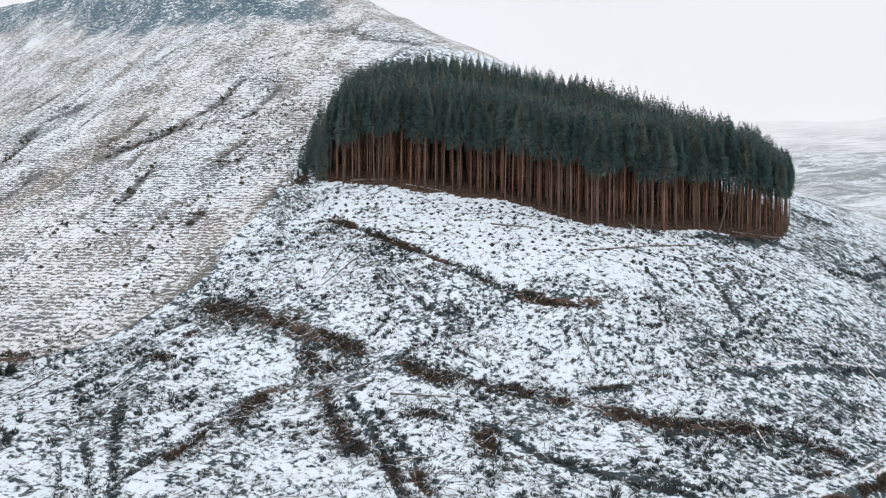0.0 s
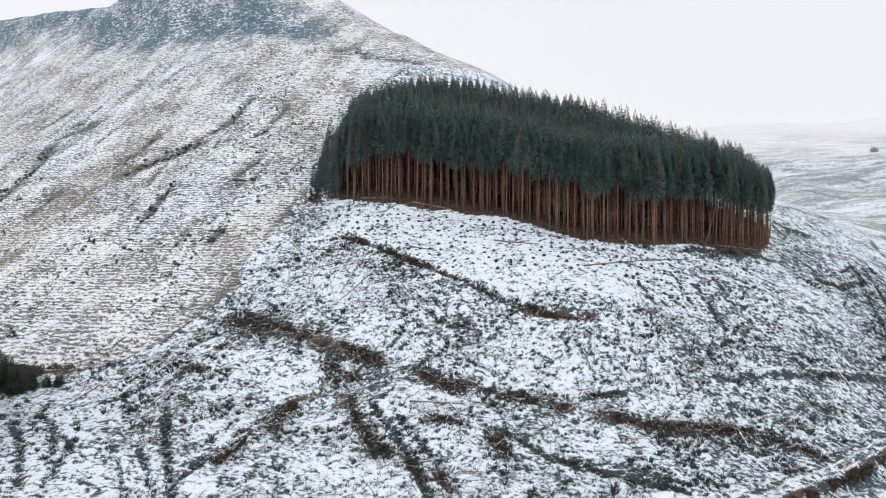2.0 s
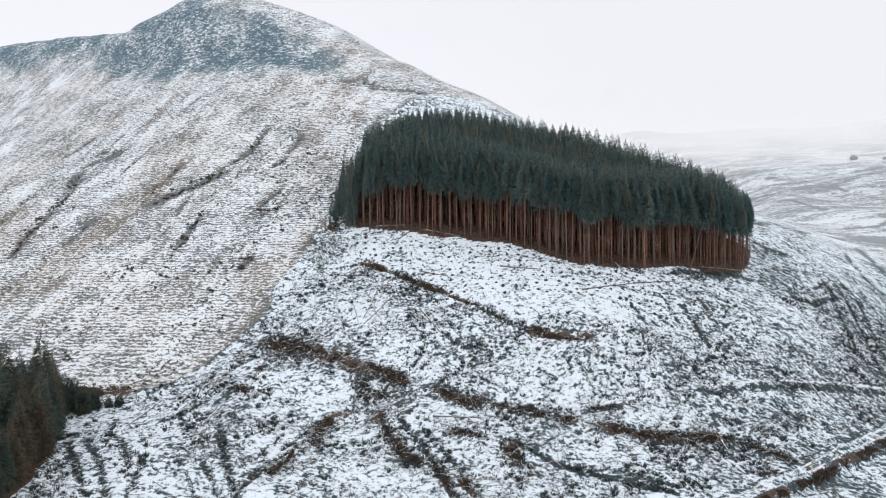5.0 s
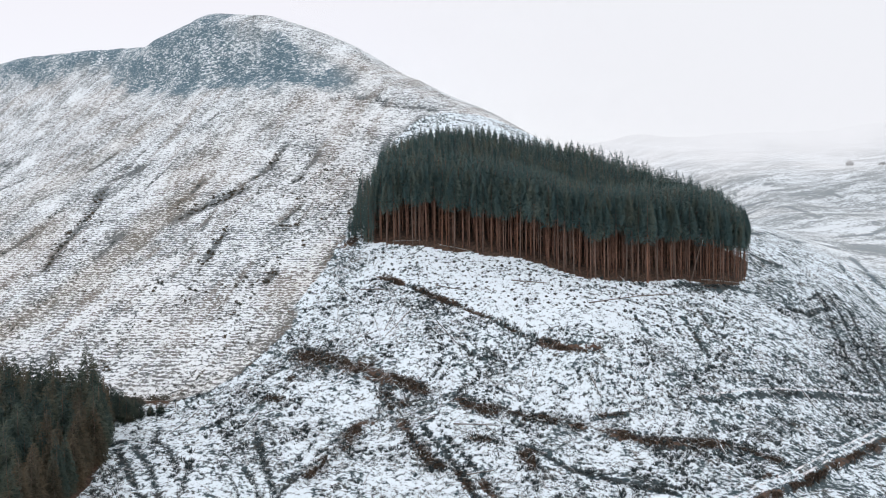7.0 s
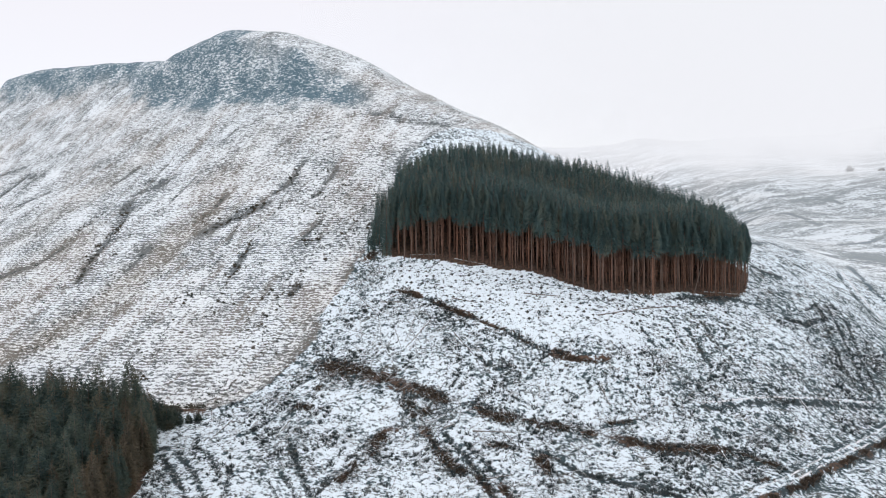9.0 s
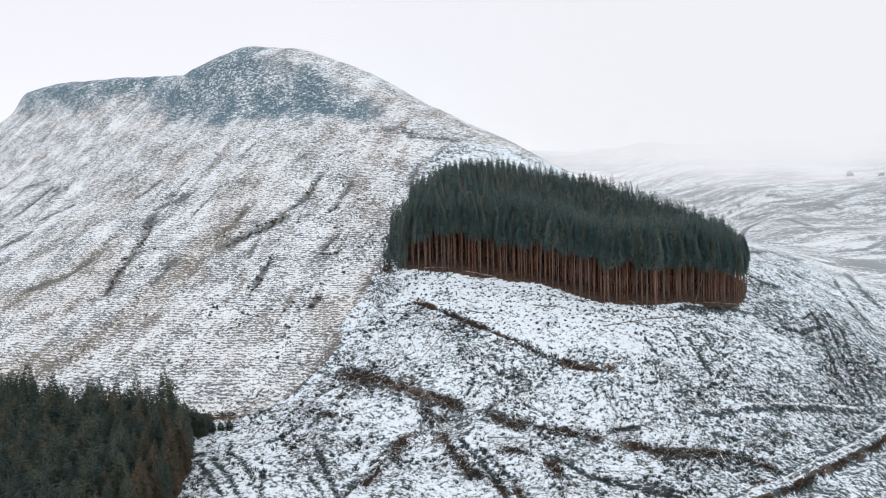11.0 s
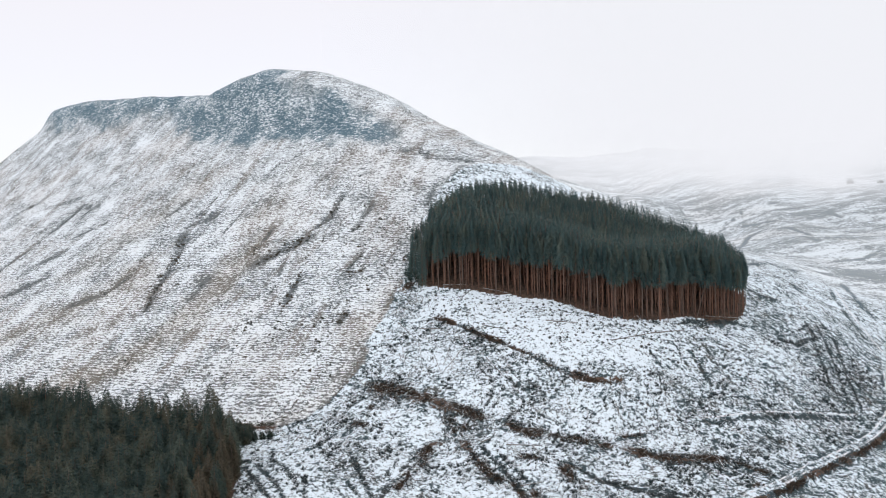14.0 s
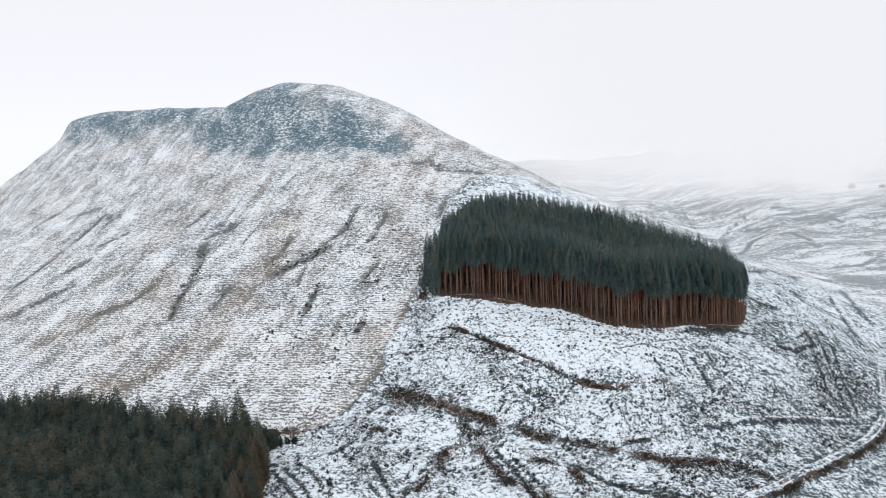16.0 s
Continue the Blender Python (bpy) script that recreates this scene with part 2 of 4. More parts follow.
M_BARK_YOUNG = bark_material("young_bark", (0.08, 0.06, 0.05), (0.18, 0.13, 0.10))
M_LOG = wood_material("weathered_log", (0.10, 0.085, 0.075), (0.26, 0.23, 0.20), 0.35)
M_STICK = wood_material("brash_sticks", (0.085, 0.090, 0.090), (0.46, 0.45, 0.43), 0.15)
M_STUMP = wood_material("wet_stump", (0.035, 0.040, 0.042), (0.10, 0.085, 0.07), 0.0)
M_TUFT = wood_material("dead_grass_tufts", (0.038, 0.060, 0.067), (0.105, 0.115, 0.110), 0.0)
M_BRASHPILE = wood_material("brown_brash", (0.050, 0.043, 0.036), (0.175, 0.128, 0.094), 0.05)


# ---- the lie of the land ----
def smooth(a, b, t):
    t = np.clip((t - a) / (b - a), 0, 1)
    return t * t * (3 - 2 * t)


def value_noise(x, y, seed):
    """Smooth noise in -1..1 on a unit lattice."""
    ix, iy = np.floor(x).astype(np.int64), np.floor(y).astype(np.int64)
    fx, fy = x - ix, y - iy
    fx, fy = fx * fx * (3 - 2 * fx), fy * fy * (3 - 2 * fy)

    def corner(i, j):
        h = (i * 374761393 + j * 668265263 + seed * 974711) & 0xFFFFFFFF
        h = ((h ^ (h >> 13)) * 1274126177) & 0xFFFFFFFF
        return ((h ^ (h >> 16)) & 0xFFFF) / 32767.5 - 1

    return (corner(ix, iy) * (1 - fx) + corner(ix + 1, iy) * fx) * (1 - fy) + (corner(ix, iy + 1) * (1 - fx) + corner(ix + 1, iy + 1) * fx) * fy


# coarse heights of the hillside: rows go along the crest, columns up the slope
LAND = [
    [0.8, -2.1, -5.6, -10.2, -16.7, -27.2, -37.9, -44.0, -45.1, -44.0],
    [2.1, -0.4, -2.3, -3.8, -5.3, -10.5, -12.6, -11.2, -11.3, -11.2],
    [4.0, 1.1, 0.7, 3.9, 4.3, 8.9, 17.3, 24.5, 22.0, 19.5],
    [6.9, 3.0, 0.6, 12.2, 24.1, 41.0, 50.0, 56.3, 52.1, 45.3],
    [8.2, 12.7, 14.1, 23.1, 39.4, 55.6, 59.8, 56.2, 63.5, 62.7],
    [4.7, 13.6, 14.6, 25.2, 55.3, 71.1, 108.7, 106.9, 85.6, 69.4],
    [-5.0, 8.8, 24.8, 52.4, 73.9, 105.5, 135.6, 136.5, 100.8, 69.3],
    [-16.9, 5.3, 30.1, 58.3, 78.0, 117.0, 152.3, 113.2, 90.5, 67.8],
    [-29.3, 0.8, 31.0, 64.6, 94.5, 131.6, 163.0, 123.6, 92.4, 65.6],
    [-42.3, -4.5, 34.3, 76.7, 120.9, 158.5, 170.0, 143.2, 104.1, 64.3],
]
LAND = np.array(LAND)
KNOLLS = [(-62, 207, 5, 17), (22, 152, 4, 14), (16, 136, -4, 12), (-26, 125, -2.5, 10), (-98, 186, 2.5, 14), (-165, 383, -1, 16), (-112, 333, 3, 9), (-45, 309, 5, 16), (-72, 312, 3, 10), (-3, 290, -3.5, 15), (-130, 343, -2.8, 11), (-64, 314, -2.6, 14), (-32, 304, -2, 14), (26, 142, 3, 8)]


def up_along(x, y):
    """How far up the slope and how far along the crest a place lies."""
    return 0.62 * x + 0.785 * y, -0.785 * x + 0.62 * y


def blend4(t):
    return np.stack([(1 - t) ** 3, 3 * t ** 3 - 6 * t ** 2 + 4, -3 * t ** 3 + 3 * t ** 2 + 3 * t + 1, t ** 3], -1) / 6


def cliff_foot(q):
    """Where up the slope the crag stands, along the crest."""
    return 184.5 + 12 * np.exp(-((q - 380) / 22) ** 2) + 0.18 * np.clip(285 - q, 0, 90)


def land(x, y):
    """Height of the bare land, without small relief."""
    x, y = np.asarray(x, float), np.asarray(y, float)
    s, q = up_along(x, y)
    a = np.clip((s - 15) / 270, 0, 1) * 7
    b = np.clip((np.arcsinh((q - 60) / 100) + 0.8) / 3.0, 0, 1) * 7
    i, j = np.clip(a.astype(int), 0, 6), np.clip(b.astype(int), 0, 6)
    wa, wb, z = blend4(a - i), blend4(b - j), 0
    for m in range(4):
        for n in range(4):
            z = z + wa[..., m] * wb[..., n] * LAND[j + n, i + m]
    cliff = 21 * smooth(205, 275, q) * (1 - 0.5 * smooth(310, 350, q)) * (1 - smooth(470, 560, q))
    z = z + cliff * smooth(-5, 5, s - cliff_foot(q)) * (1 - smooth(200, 300, s))
    high = smooth(178, 192, s)
    z = z - high * (8 * smooth(499, 505, q) + 5 * smooth(510, 535, q) + 12 * smooth(538, 546, q)) - (1 - high) * (10 * smooth(500, 514, q) + 6 * smooth(520, 548, q)) - 0.3 * np.clip(q - 552, 0, 400)
    for kx, ky, h, r in KNOLLS:
        z = z + h * np.exp(-((x - kx) ** 2 + (y - ky) ** 2) / (2 * r * r))
    # the far side of the valley rises into the cloud
    far = -32.2 + 0.0882 * x + 0.1703 * y + 62 * np.exp(-((x - 25) ** 2 + (y - 405) ** 2) / (2 * 72 * 72)) + 17 * np.exp(-((x - 122) ** 2 + (y - 300) ** 2) / (2 * 32 * 32))
    far = np.where(far > 160, 160 + (far - 160) * 0.3, far)
    far = np.clip(far, -40, 330)
    far = far - 14 * np.exp(-(way_dist(x, y, BURN) / 30) ** 2)
    far = far + (value_noise(x / 90, y / 90, 5) * 7 + value_noise(x / 37, y / 37, 6) * 2.5) * smooth(300, 420, s)
    t = smooth(255, 330, s)
    return z * (1 - t) + far * t


# the stream that drains the valley head
BURN = [(150, 400), (157, 418), (179, 481), (197, 536), (195, 637), (180, 800)]


def way_dist(x, y, way):
    """Distance from places to a broken line."""
    d = np.full(np.shape(x), 1e9)
    for (ax, ay), (bx, by) in zip(way, way[1:]):
        ux, uy = bx - ax, by - ay
        t = np.clip(((x - ax) * ux + (y - ay) * uy) / (ux * ux + uy * uy + 1e-9), 0, 1)
        d = np.minimum(d, np.hypot(x - ax - t * ux, y - ay - t * uy))
    return d


def inside(x, y, poly):
    r = np.zeros(np.shape(x), bool)
    for (ax, ay), (bx, by) in zip(poly, poly[1:] + poly[:1]):
        if ay != by:
            r ^= ((ay > y) != (by > y)) & (x < (bx - ax) * (y - ay) / (by - ay) + ax)
    return r


STAND_FRONT = [(-32, 198), (-26, 196), (-18, 193.2), (-4, 190.2), (6, 187.6), (15, 185), (21, 180.8), (27, 177), (32, 175.8), (40, 175.6), (47, 176.8), (54, 179.8), (62, 182.8), (70, 185.6), (77, 188.4)]
STAND = STAND_FRONT + [(82.5, 193.5), (90, 209), (66, 225), (40, 236), (10, 240), (-14, 239), (-29, 220)]
YOUNG = [(-74.5, 70), (-73.5, 100), (-77, 118), (-84, 135), (-103, 141), (-125, 150), (-150, 166), (-200, 185), (-195, 168), (-125, 55), (-82, 55)]
CLEAR = [(-29, 193), (-4, 188), (14, 183), (26, 175.5), (40, 174), (54, 178), (76, 184), (96, 182), (84, 163), (60, 155), (30, 150), (12, 153), (-10, 171), (-25, 184)]
# the old bank between the open hill and the felled land
BANK = [(-12, 262), (-24, 245), (-33, 215), (-37, 199), (-40, 191), (-44, 182), (-47, 171), (-51, 160), (-55, 152), (-59, 145), (-64, 140), (-70, 138), (-75, 139)]
HILL = BANK + [(-150, 160), (-400, 160), (-700, 500), (-300, 900), (60, 500), (60, 300)]
# lines on the land: way, half width, brash, soil, depth
DITCHES = [
    ([(-25.3, 182.0), (-22.5, 180.1), (-19.5, 177.5)], 1.0, 0.6, 1.0, -0.5),
    ([(-14.5, 173.2), (-11.2, 169.8), (-6.8, 167.3)], 1.1, 0.5, 1.0, -0.5),
    ([(-19.5, 177.5), (-14.5, 173.2)], 0.7, 0.9, 0.3, -0.5),
    ([(-6.8, 167.3), (-3.0, 164.3), (1.8, 159.6)], 0.8, 0.8, 0.75, -0.5),
    ([(1.8, 159.6), (8.1, 153.2), (14.2, 149.1)], 0.7, 1.0, 0.35, -0.5),
    ([(14.2, 149.1), (18.0, 146.0), (21.8, 144.2), (26.6, 143.1)], 1.2, 0.6, 1.0, -0.5),
    ([(25.0, 139.8), (29.7, 138.5), (33.2, 137.2), (35.8, 134.0)], 0.6, 0.6, 0.4, -0.3),
    ([(61.9, 162.3), (65.9, 160.8), (68.0, 157.8)], 0.8, 0.5, 0.6, -0.3),
    ([(55.2, 156.1), (56.4, 153.3)], 0.5, 0.4, 0.6, -0.2),
]
PILES = [
    ([(-43.4, 152.1), (-36.6, 148.1), (-28.3, 142.5), (-23.3, 139.7)], 2.5, 0.85, 0.8, 0.7),
    ([(-22.8, 139.5), (-17.6, 137.1), (-13.5, 134.1)], 1.5, 0.8, 0.7, 0.5),
    ([(-6.3, 131.1), (-2.1, 128.5), (1.5, 128.4)], 1.5, 0.8, 0.7, 0.5),
    ([(4.2, 127.5), (10.4, 127.2), (15.5, 125.4), (18.8, 123.8)], 1.3, 0.8, 0.6, 0.5),
    ([(24.2, 122.3), (27.4, 119.5), (33.1, 118.7), (39.8, 118.9), (47.1, 120.5)], 1.6, 0.9, 0.7, 0.6),
    ([(48.0, 120.7), (51.9, 119.9), (55.4, 118.3), (58.6, 117.9)], 1.0, 0.8, 0.35, 0.4),
]
HEAPS = [
    ([(-24.0, 127.4), (-27.1, 127.5), (-29.7, 123.5), (-30.6, 116.9)], 1.2, 0.7, 0.9, 0.4),
    ([(-32.5, 114.7), (-34.4, 108.2), (-35.8, 105.4)], 0.9, 0.7, 0.6, 0.3),
    ([(-4.0, 117.7), (-0.7, 116.6)], 0.9, 0.5, 1, 0.2),
    ([(5.3, 111.9), (5.9, 108.5), (7.0, 114.3)], 1, 0.5, 1, 0.2),
    ([(-3.5, 103.8), (-1.6, 100.0)], 0.8, 0.5, 0.9, 0.2),
    ([(51.5, 109.8), (53.9, 111.6)], 0.8, 0.4, 1, 0.2),
    ([(-18.4, 126.3), (-16.1, 117.8), (-13.4, 111.8), (-10.9, 108.7)], 1, 0.7, 0.8, 0.2),
    ([(-23.1, 135.5), (-20.6, 131.8), (-17.8, 131.8)], 1.3, 0.8, 0.3, 0.2),
    ([(-7.8, 107.6), (-6.6, 103.9), (-5.9, 102.2)], 0.6, 0.6, 0.8, 0.2),
    ([(-48.7, 135.5), (-45.4, 134.2)], 1, 0.6, 0.6, 0.2),
    ([(-44.8, 141.1), (-42.9, 144.8)], 1, 0.8, 0.2, 0.3),
    ([(-37.2, 194.6), (-35.0, 196.6), (-33.6, 198.6)], 1.2, 0.6, 0.6, 0.3),
    ([(22.1, 127.8), (24.7, 127.3), (30.1, 127.8)], 0.5, 0.9, 0.1, 0.2),
]
RUTS = [
    ([(-14.2, 123.7), (-10.9, 116.3), (-7.9, 108.7), (-6.0, 102.8), (-4.7, 99.0)], 0.6, 1, 0.35, -0.3),
    ([(-11.0, 122.5), (-7.5, 114.1), (-4.0, 107.5)], 0.45, 0.7, 0, -0.2),
    ([(6.2, 115.5), (9.4, 114.1), (12.2, 110.7)], 0.8, 0.9, 0.2, -0.2),
    ([(12.2, 110.4), (16.4, 107.4), (19.8, 105.3), (23.9, 104.0), (28.6, 102.3), (31.9, 101.4)], 0.9, 1, 0.35, -0.3),
    ([(16.6, 108.6), (20.9, 107.1), (25.1, 106.0), (29.2, 104.5), (33.1, 102.8)], 0.5, 1, 0, -0.3),
    ([(-48.3, 134.5), (-50.5, 132.8), (-55.5, 129.2), (-60.0, 125.2)], 1.2, 0.7, 0.1, 0.2),
    ([(-34.2, 112.5), (-37.1, 109.3), (-38.8, 103.7), (-40.7, 99.4)], 0.5, 0.8, 0, -0.25),
    ([(-30.3, 125.9), (-33.7, 119.1), (-35.7, 112.1)], 0.4, 0.7, 0, -0.2),
    ([(-48.8, 122.6), (-45.5, 112.0), (-41.8, 102.0), (-39.3, 95.7)], 0.6, 0.8, 0, -0.25),
    ([(-47.6, 107.0), (-44.7, 101.3), (-41.5, 95.4)], 0.5, 0.7, 0.2, -0.2),
    ([(-50.0, 104.9), (-47.4, 99.5), (-45.4, 94.6)], 0.4, 0.5, 0, -0.2),
    ([(-75.0, 117.0), (-70.2, 108.6), (-67.0, 102.5), (-63.0, 95.7)], 0.6, 1, 0.3, -0.35),
    ([(-72.0, 118.5), (-65.6, 108.0), (-60.0, 96.0)], 0.5, 1, 0.1, -0.35),
    ([(-69.2, 121.2), (-64.0, 115.0), (-60.6, 107.0), (-58.9, 102)], 0.45, 0.9, 0.1, -0.3),
    ([(-81.2, 117.5), (-77.6, 118.6), (-74.6, 119.8)], 1.2, 0.9, 0.2, 0.1),
    ([(-58.3, 109.5), (-57.6, 102.7), (-56.7, 96.3)], 0.6, 0.8, 0, -0.2),
]
PLOUGH = [
    ([(39.4, 163.4), (42.4, 155.1)], 0.35, 0.7, 0, -0.2),
    ([(49.9, 168.1), (51.4, 154.5)], 0.35, 0.7, 0, -0.2),
    ([(54.0, 165.9), (55.8, 154.7)], 0.45, 0.8, 0.1, -0.2),
    ([(59.9, 171.4), (61.9, 162.3)], 0.35, 0.7, 0, -0.2),
    ([(46.1, 158.8), (49.4, 155.2)], 0.35, 0.7, 0, -0.2),
    ([(66.0, 183.7), (78.2, 188.4)], 1.2, 0.8, 0.5, 0.3),
    ([(53.8, 177.0), (64.2, 182.0)], 0.9, 0.8, 0.1, 0.3),
    ([(110.1, 206.1), (104.9, 184.2), (100.8, 167.9)], 0.5, 0.6, 0, -0.3),
    ([(115.1, 207.7), (109.9, 184.2), (103.7, 164.3)], 0.5, 0.6, 0, -0.3),
    ([(118.5, 203.5), (111.1, 176.9), (107.3, 162.4)], 0.5, 0.6, 0.1, -0.3),
    ([(110.1, 206.1), (109.4, 197.9), (99.2, 189.2), (92.1, 186.8)], 0.8, 0.7, 0, -0.2),
]
VALLEY = [
    ([(92, 218), (98, 215), (102, 216)], 1.03, 0.75, 0, 0.4),
    ([(132, 273), (135, 268), (128, 238)], 1.03, 0.75, 0, 0.4),
    ([(155, 279), (148, 252), (139, 221)], 0.69, 0.75, 0, -0.3),
    ([(166, 289), (162, 257)], 1.15, 0.75, 0, -0.3),
    ([(163, 306), (186, 317), (197, 308)], 1.49, 0.75, 0, 0.5),
    ([(118, 285), (133, 294), (143, 291), (150, 295)], 1.38, 0.7, 0, 0.3),
    ([(174, 362), (185, 352)], 1.15, 0.7, 0, 0.2),
    ([(192, 346), (209, 349), (225, 361)], 1.15, 0.7, 0, 0.2),
]
FAR_SIDE = [
    ([(197, 536), (179, 481), (157, 418)], 1.3, 0.75, 0, -1),
    ([(194, 538), (216, 562), (234, 571), (272, 563)], 0.65, 0.52, 0, -0.4),
    ([(161, 415), (192, 465), (209, 479), (221, 469), (222, 445), (213, 417)], 1.2, 0.71, 0, -1),
    ([(216, 538), (218, 514), (226, 504)], 1.6, 0.6, 0, -0.5),
    ([(241, 437), (245, 415), (259, 417)], 1.7, 0.68, 0, -0.5),
    ([(193, 637), (183, 545), (174, 492)], 0.45, 0.52, 0, 0.3),
    ([(242, 470), (262, 462), (267, 437)], 0.6, 0.45, 0, 0.3),
    ([(271, 514), (273, 499)], 1.25, 0.45, 0, -0.3),
    ([(206, 415), (207, 397)], 1.3, 0.52, 0, -0.4),
    ([(290, 618), (305, 624)], 1.5, 0.45, 0, -0.4),
    ([(308, 560), (327, 544)], 1, 0.45, 0, 0.3),
    ([(152, 381), (167, 397), (175, 388), (178, 374)], 0.5, 0.68, 0, 0.3),
    ([(222, 373), (221, 359), (232, 370)], 0.5, 0.52, 0, 0.3),
]
GULLIES_A = [
    ([(-198.3, 328.9), (-203.3, 334.1), (-209.2, 326.6), (-216.6, 316.2), (-222.5, 304.1), (-231.7, 294.6)], 1.3),
    ([(-194.7, 325.7), (-200.4, 323.0)], 0.6),
    ([(-235.7, 360.1), (-253.2, 356.7)], 0.9),
    ([(-231.0, 349.4), (-209.5, 342.3)], 0.6),
    ([(-181.6, 303.5), (-195.1, 302.1)], 0.9),
    ([(-137.7, 291.4), (-142.1, 287.6), (-146.9, 285.4)], 0.8),
    ([(-120.2, 268.5), (-133.1, 268.6)], 1.1),
    ([(-106.9, 265.7), (-111.4, 257.0), (-116.5, 247.1)], 0.7),
    ([(-132.9, 263.2), (-131.1, 252.1), (-130.8, 238.3), (-132.6, 225.0), (-133.1, 215.6)], 1.8),
    ([(-146.9, 244.5), (-155.8, 236.2), (-169.3, 234.9)], 1.6),
    ([(-197.0, 290.0), (-204.0, 287.6)], 2),
    ([(-193.8, 270.2), (-210.0, 266.6), (-219.6, 265.2)], 2.5),
]
GULLIES_B = [
    ([(-112.4, 225.0), (-116.6, 215.3)], 1.4),
    ([(-90.0, 246.6), (-93.5, 239.5), (-98.5, 234.5)], 1.1),
    ([(-74.5, 233.6), (-82.3, 229.1), (-94.5, 225.9)], 2.8),
    ([(-63.0, 253.8), (-66.9, 242.9), (-73.4, 237.8)], 1.1),
    ([(-50.5, 247.3), (-53.5, 237.4), (-56.7, 232.3)], 1.2),
    ([(-24.0, 251.5), (-27.9, 241.8)], 1.3),
    ([(-52.2, 215.3), (-56.0, 207.2)], 0.8),
    ([(-82.5, 213.2), (-81.7, 223.0)], 0.6),
    ([(-46.6, 275.1), (-41.4, 275.5), (-30.9, 274.1), (-27.1, 271.5)], 1.3),
    ([(-27.2, 269.4), (-18.3, 268.3), (-8.1, 267.7)], 1.3),
    ([(-97.5, 286.0), (-94.0, 289.6)], 0.6),
    ([(-77.0, 197.9), (-75.0, 206.1)], 1),
    ([(-122.0, 282.1), (-124.1, 279.5)], 0.5),
    ([(-57.8, 184.7), (-56.0, 187.3)], 0.9),
    ([(-130.9, 275.6), (-119.4, 269.0)], 0.8),
    ([(-129.5, 257.4), (-131.1, 243.5)], 1.6),
]
# where dead grass shows most on the open hill: way, half width, how much
TAN = [
    ([(-160, 180), (-130, 187), (-116, 200), (-104, 222), (-96, 236)], 9.0, 0.9),
    ([(-42, 192), (-47, 182), (-51, 171), (-55, 161), (-60, 152), (-66, 144), (-76, 141)], 5.0, 0.5),
    ([(-190, 230), (-165, 232), (-146, 245)], 9.0, 0.7),
    ([(-178, 262), (-160, 280), (-140, 300)], 10.0, 0.5),
    ([(-95, 262), (-80, 282)], 9.0, 0.4),
]
# places where the snow lies thicker on the felled land: x, y, radius, how much
DRIFTS = [(-67, 127, 3.5, 0.7), (-57, 119, 3.0, 0.5), (-46, 137, 3, 0.4), (-53, 99, 6.0, 1.3), (-54.5, 112, 2.6, 0.8), (-36.5, 97, 3.0, 0.8), (-17, 104.5, 2.2, 0.7), (-29, 165, 5, 0.5), (-38, 176, 5, 0.5), (-5, 148, 5, 0.4), (22, 133, 4, 0.45)]
LINES = DITCHES + PILES + HEAPS + RUTS + PLOUGH + VALLEY + FAR_SIDE
GULLIES = GULLIES_A + GULLIES_B
ROAD = [(138, 205), (120.5, 170.1), (113.3, 161.4), (102.5, 149.9), (89.5, 138.2), (76.0, 127.3), (64.7, 118.1), (58.5, 112.8), (50.0, 106.2), (46.7, 103.6), (28, 89)]
TRACK = [(49, 137), (65, 144), (84, 152), (104, 160)]
LANE = [(158, 281), (152, 255), (146, 230), (143, 211)]
# the road's cut bank below it and the rut along its upper side
ROAD_BANK = [(x + 1.5, y - 1.5) for x, y in ROAD]
ROAD_FOOT = [(x + 2.6, y - 2.6) for x, y in ROAD]
ROAD_RUT = [(x - 1.2, y + 1.2) for x, y in ROAD]


def relief(x, y):
    """Land with its banks, ditches, hummocks and rough crag."""
    z = land(x, y)
    s, q = up_along(x, y)
    near = 1 - smooth(250, 420, s)
    z = z + near * (value_noise(x / 14, y / 14, 1) * 0.55 + value_noise(x / 4.5, y / 4.5, 2) * 0.22 + value_noise(x / 1.7, y / 1.7, 3) * 0.09)
    rock = smooth(-8, 0, s - cliff_foot(q)) * (1 - smooth(0, 8, s - cliff_foot(q))) * smooth(190, 240, q)
    z = z + rock * (value_noise(x / 9, y / 9, 7) * 0.9 + value_noise(x / 3.1, y / 3.1, 8) * 0.7)
    for way, half, b, e_, depth in LINES:
        z = z + depth * np.exp(-(way_dist(x, y, way) / half) ** 2)
    for way, half in GULLIES:
        z = z - 0.5 * np.exp(-(way_dist(x, y, way) / half) ** 2)
    z = z + 0.6 * np.exp(-(way_dist(x, y, BANK) / 1.3) ** 2)
    d = way_dist(x, y, ROAD)
    z = z + 0.3 * np.exp(-(d / 2.2) ** 4) - 0.7 * np.exp(-(way_dist(x, y, ROAD_FOOT) / 1.2) ** 2)
    return z + 0.35 * np.exp(-(way_dist(x, y, TRACK) / 0.9) ** 2)


def spread(bands, below, above, grow):
    """Even steps in bands of (from, to, step), widening outwards."""
    v = []
    for lo, hi, step in bands:
        v += list(np.arange(lo, hi - 1e-6, step))
    v.append(bands[-1][1])
    d = bands[-1][2]
    while v[-1] < above:
        d = min(d * grow, 160)
        v.append(v[-1] + d)
    d = bands[0][2]
    while v[0] > below:
        d = min(d * grow, 160)
        v.insert(0, v[0] - d)
    return np.array(v)


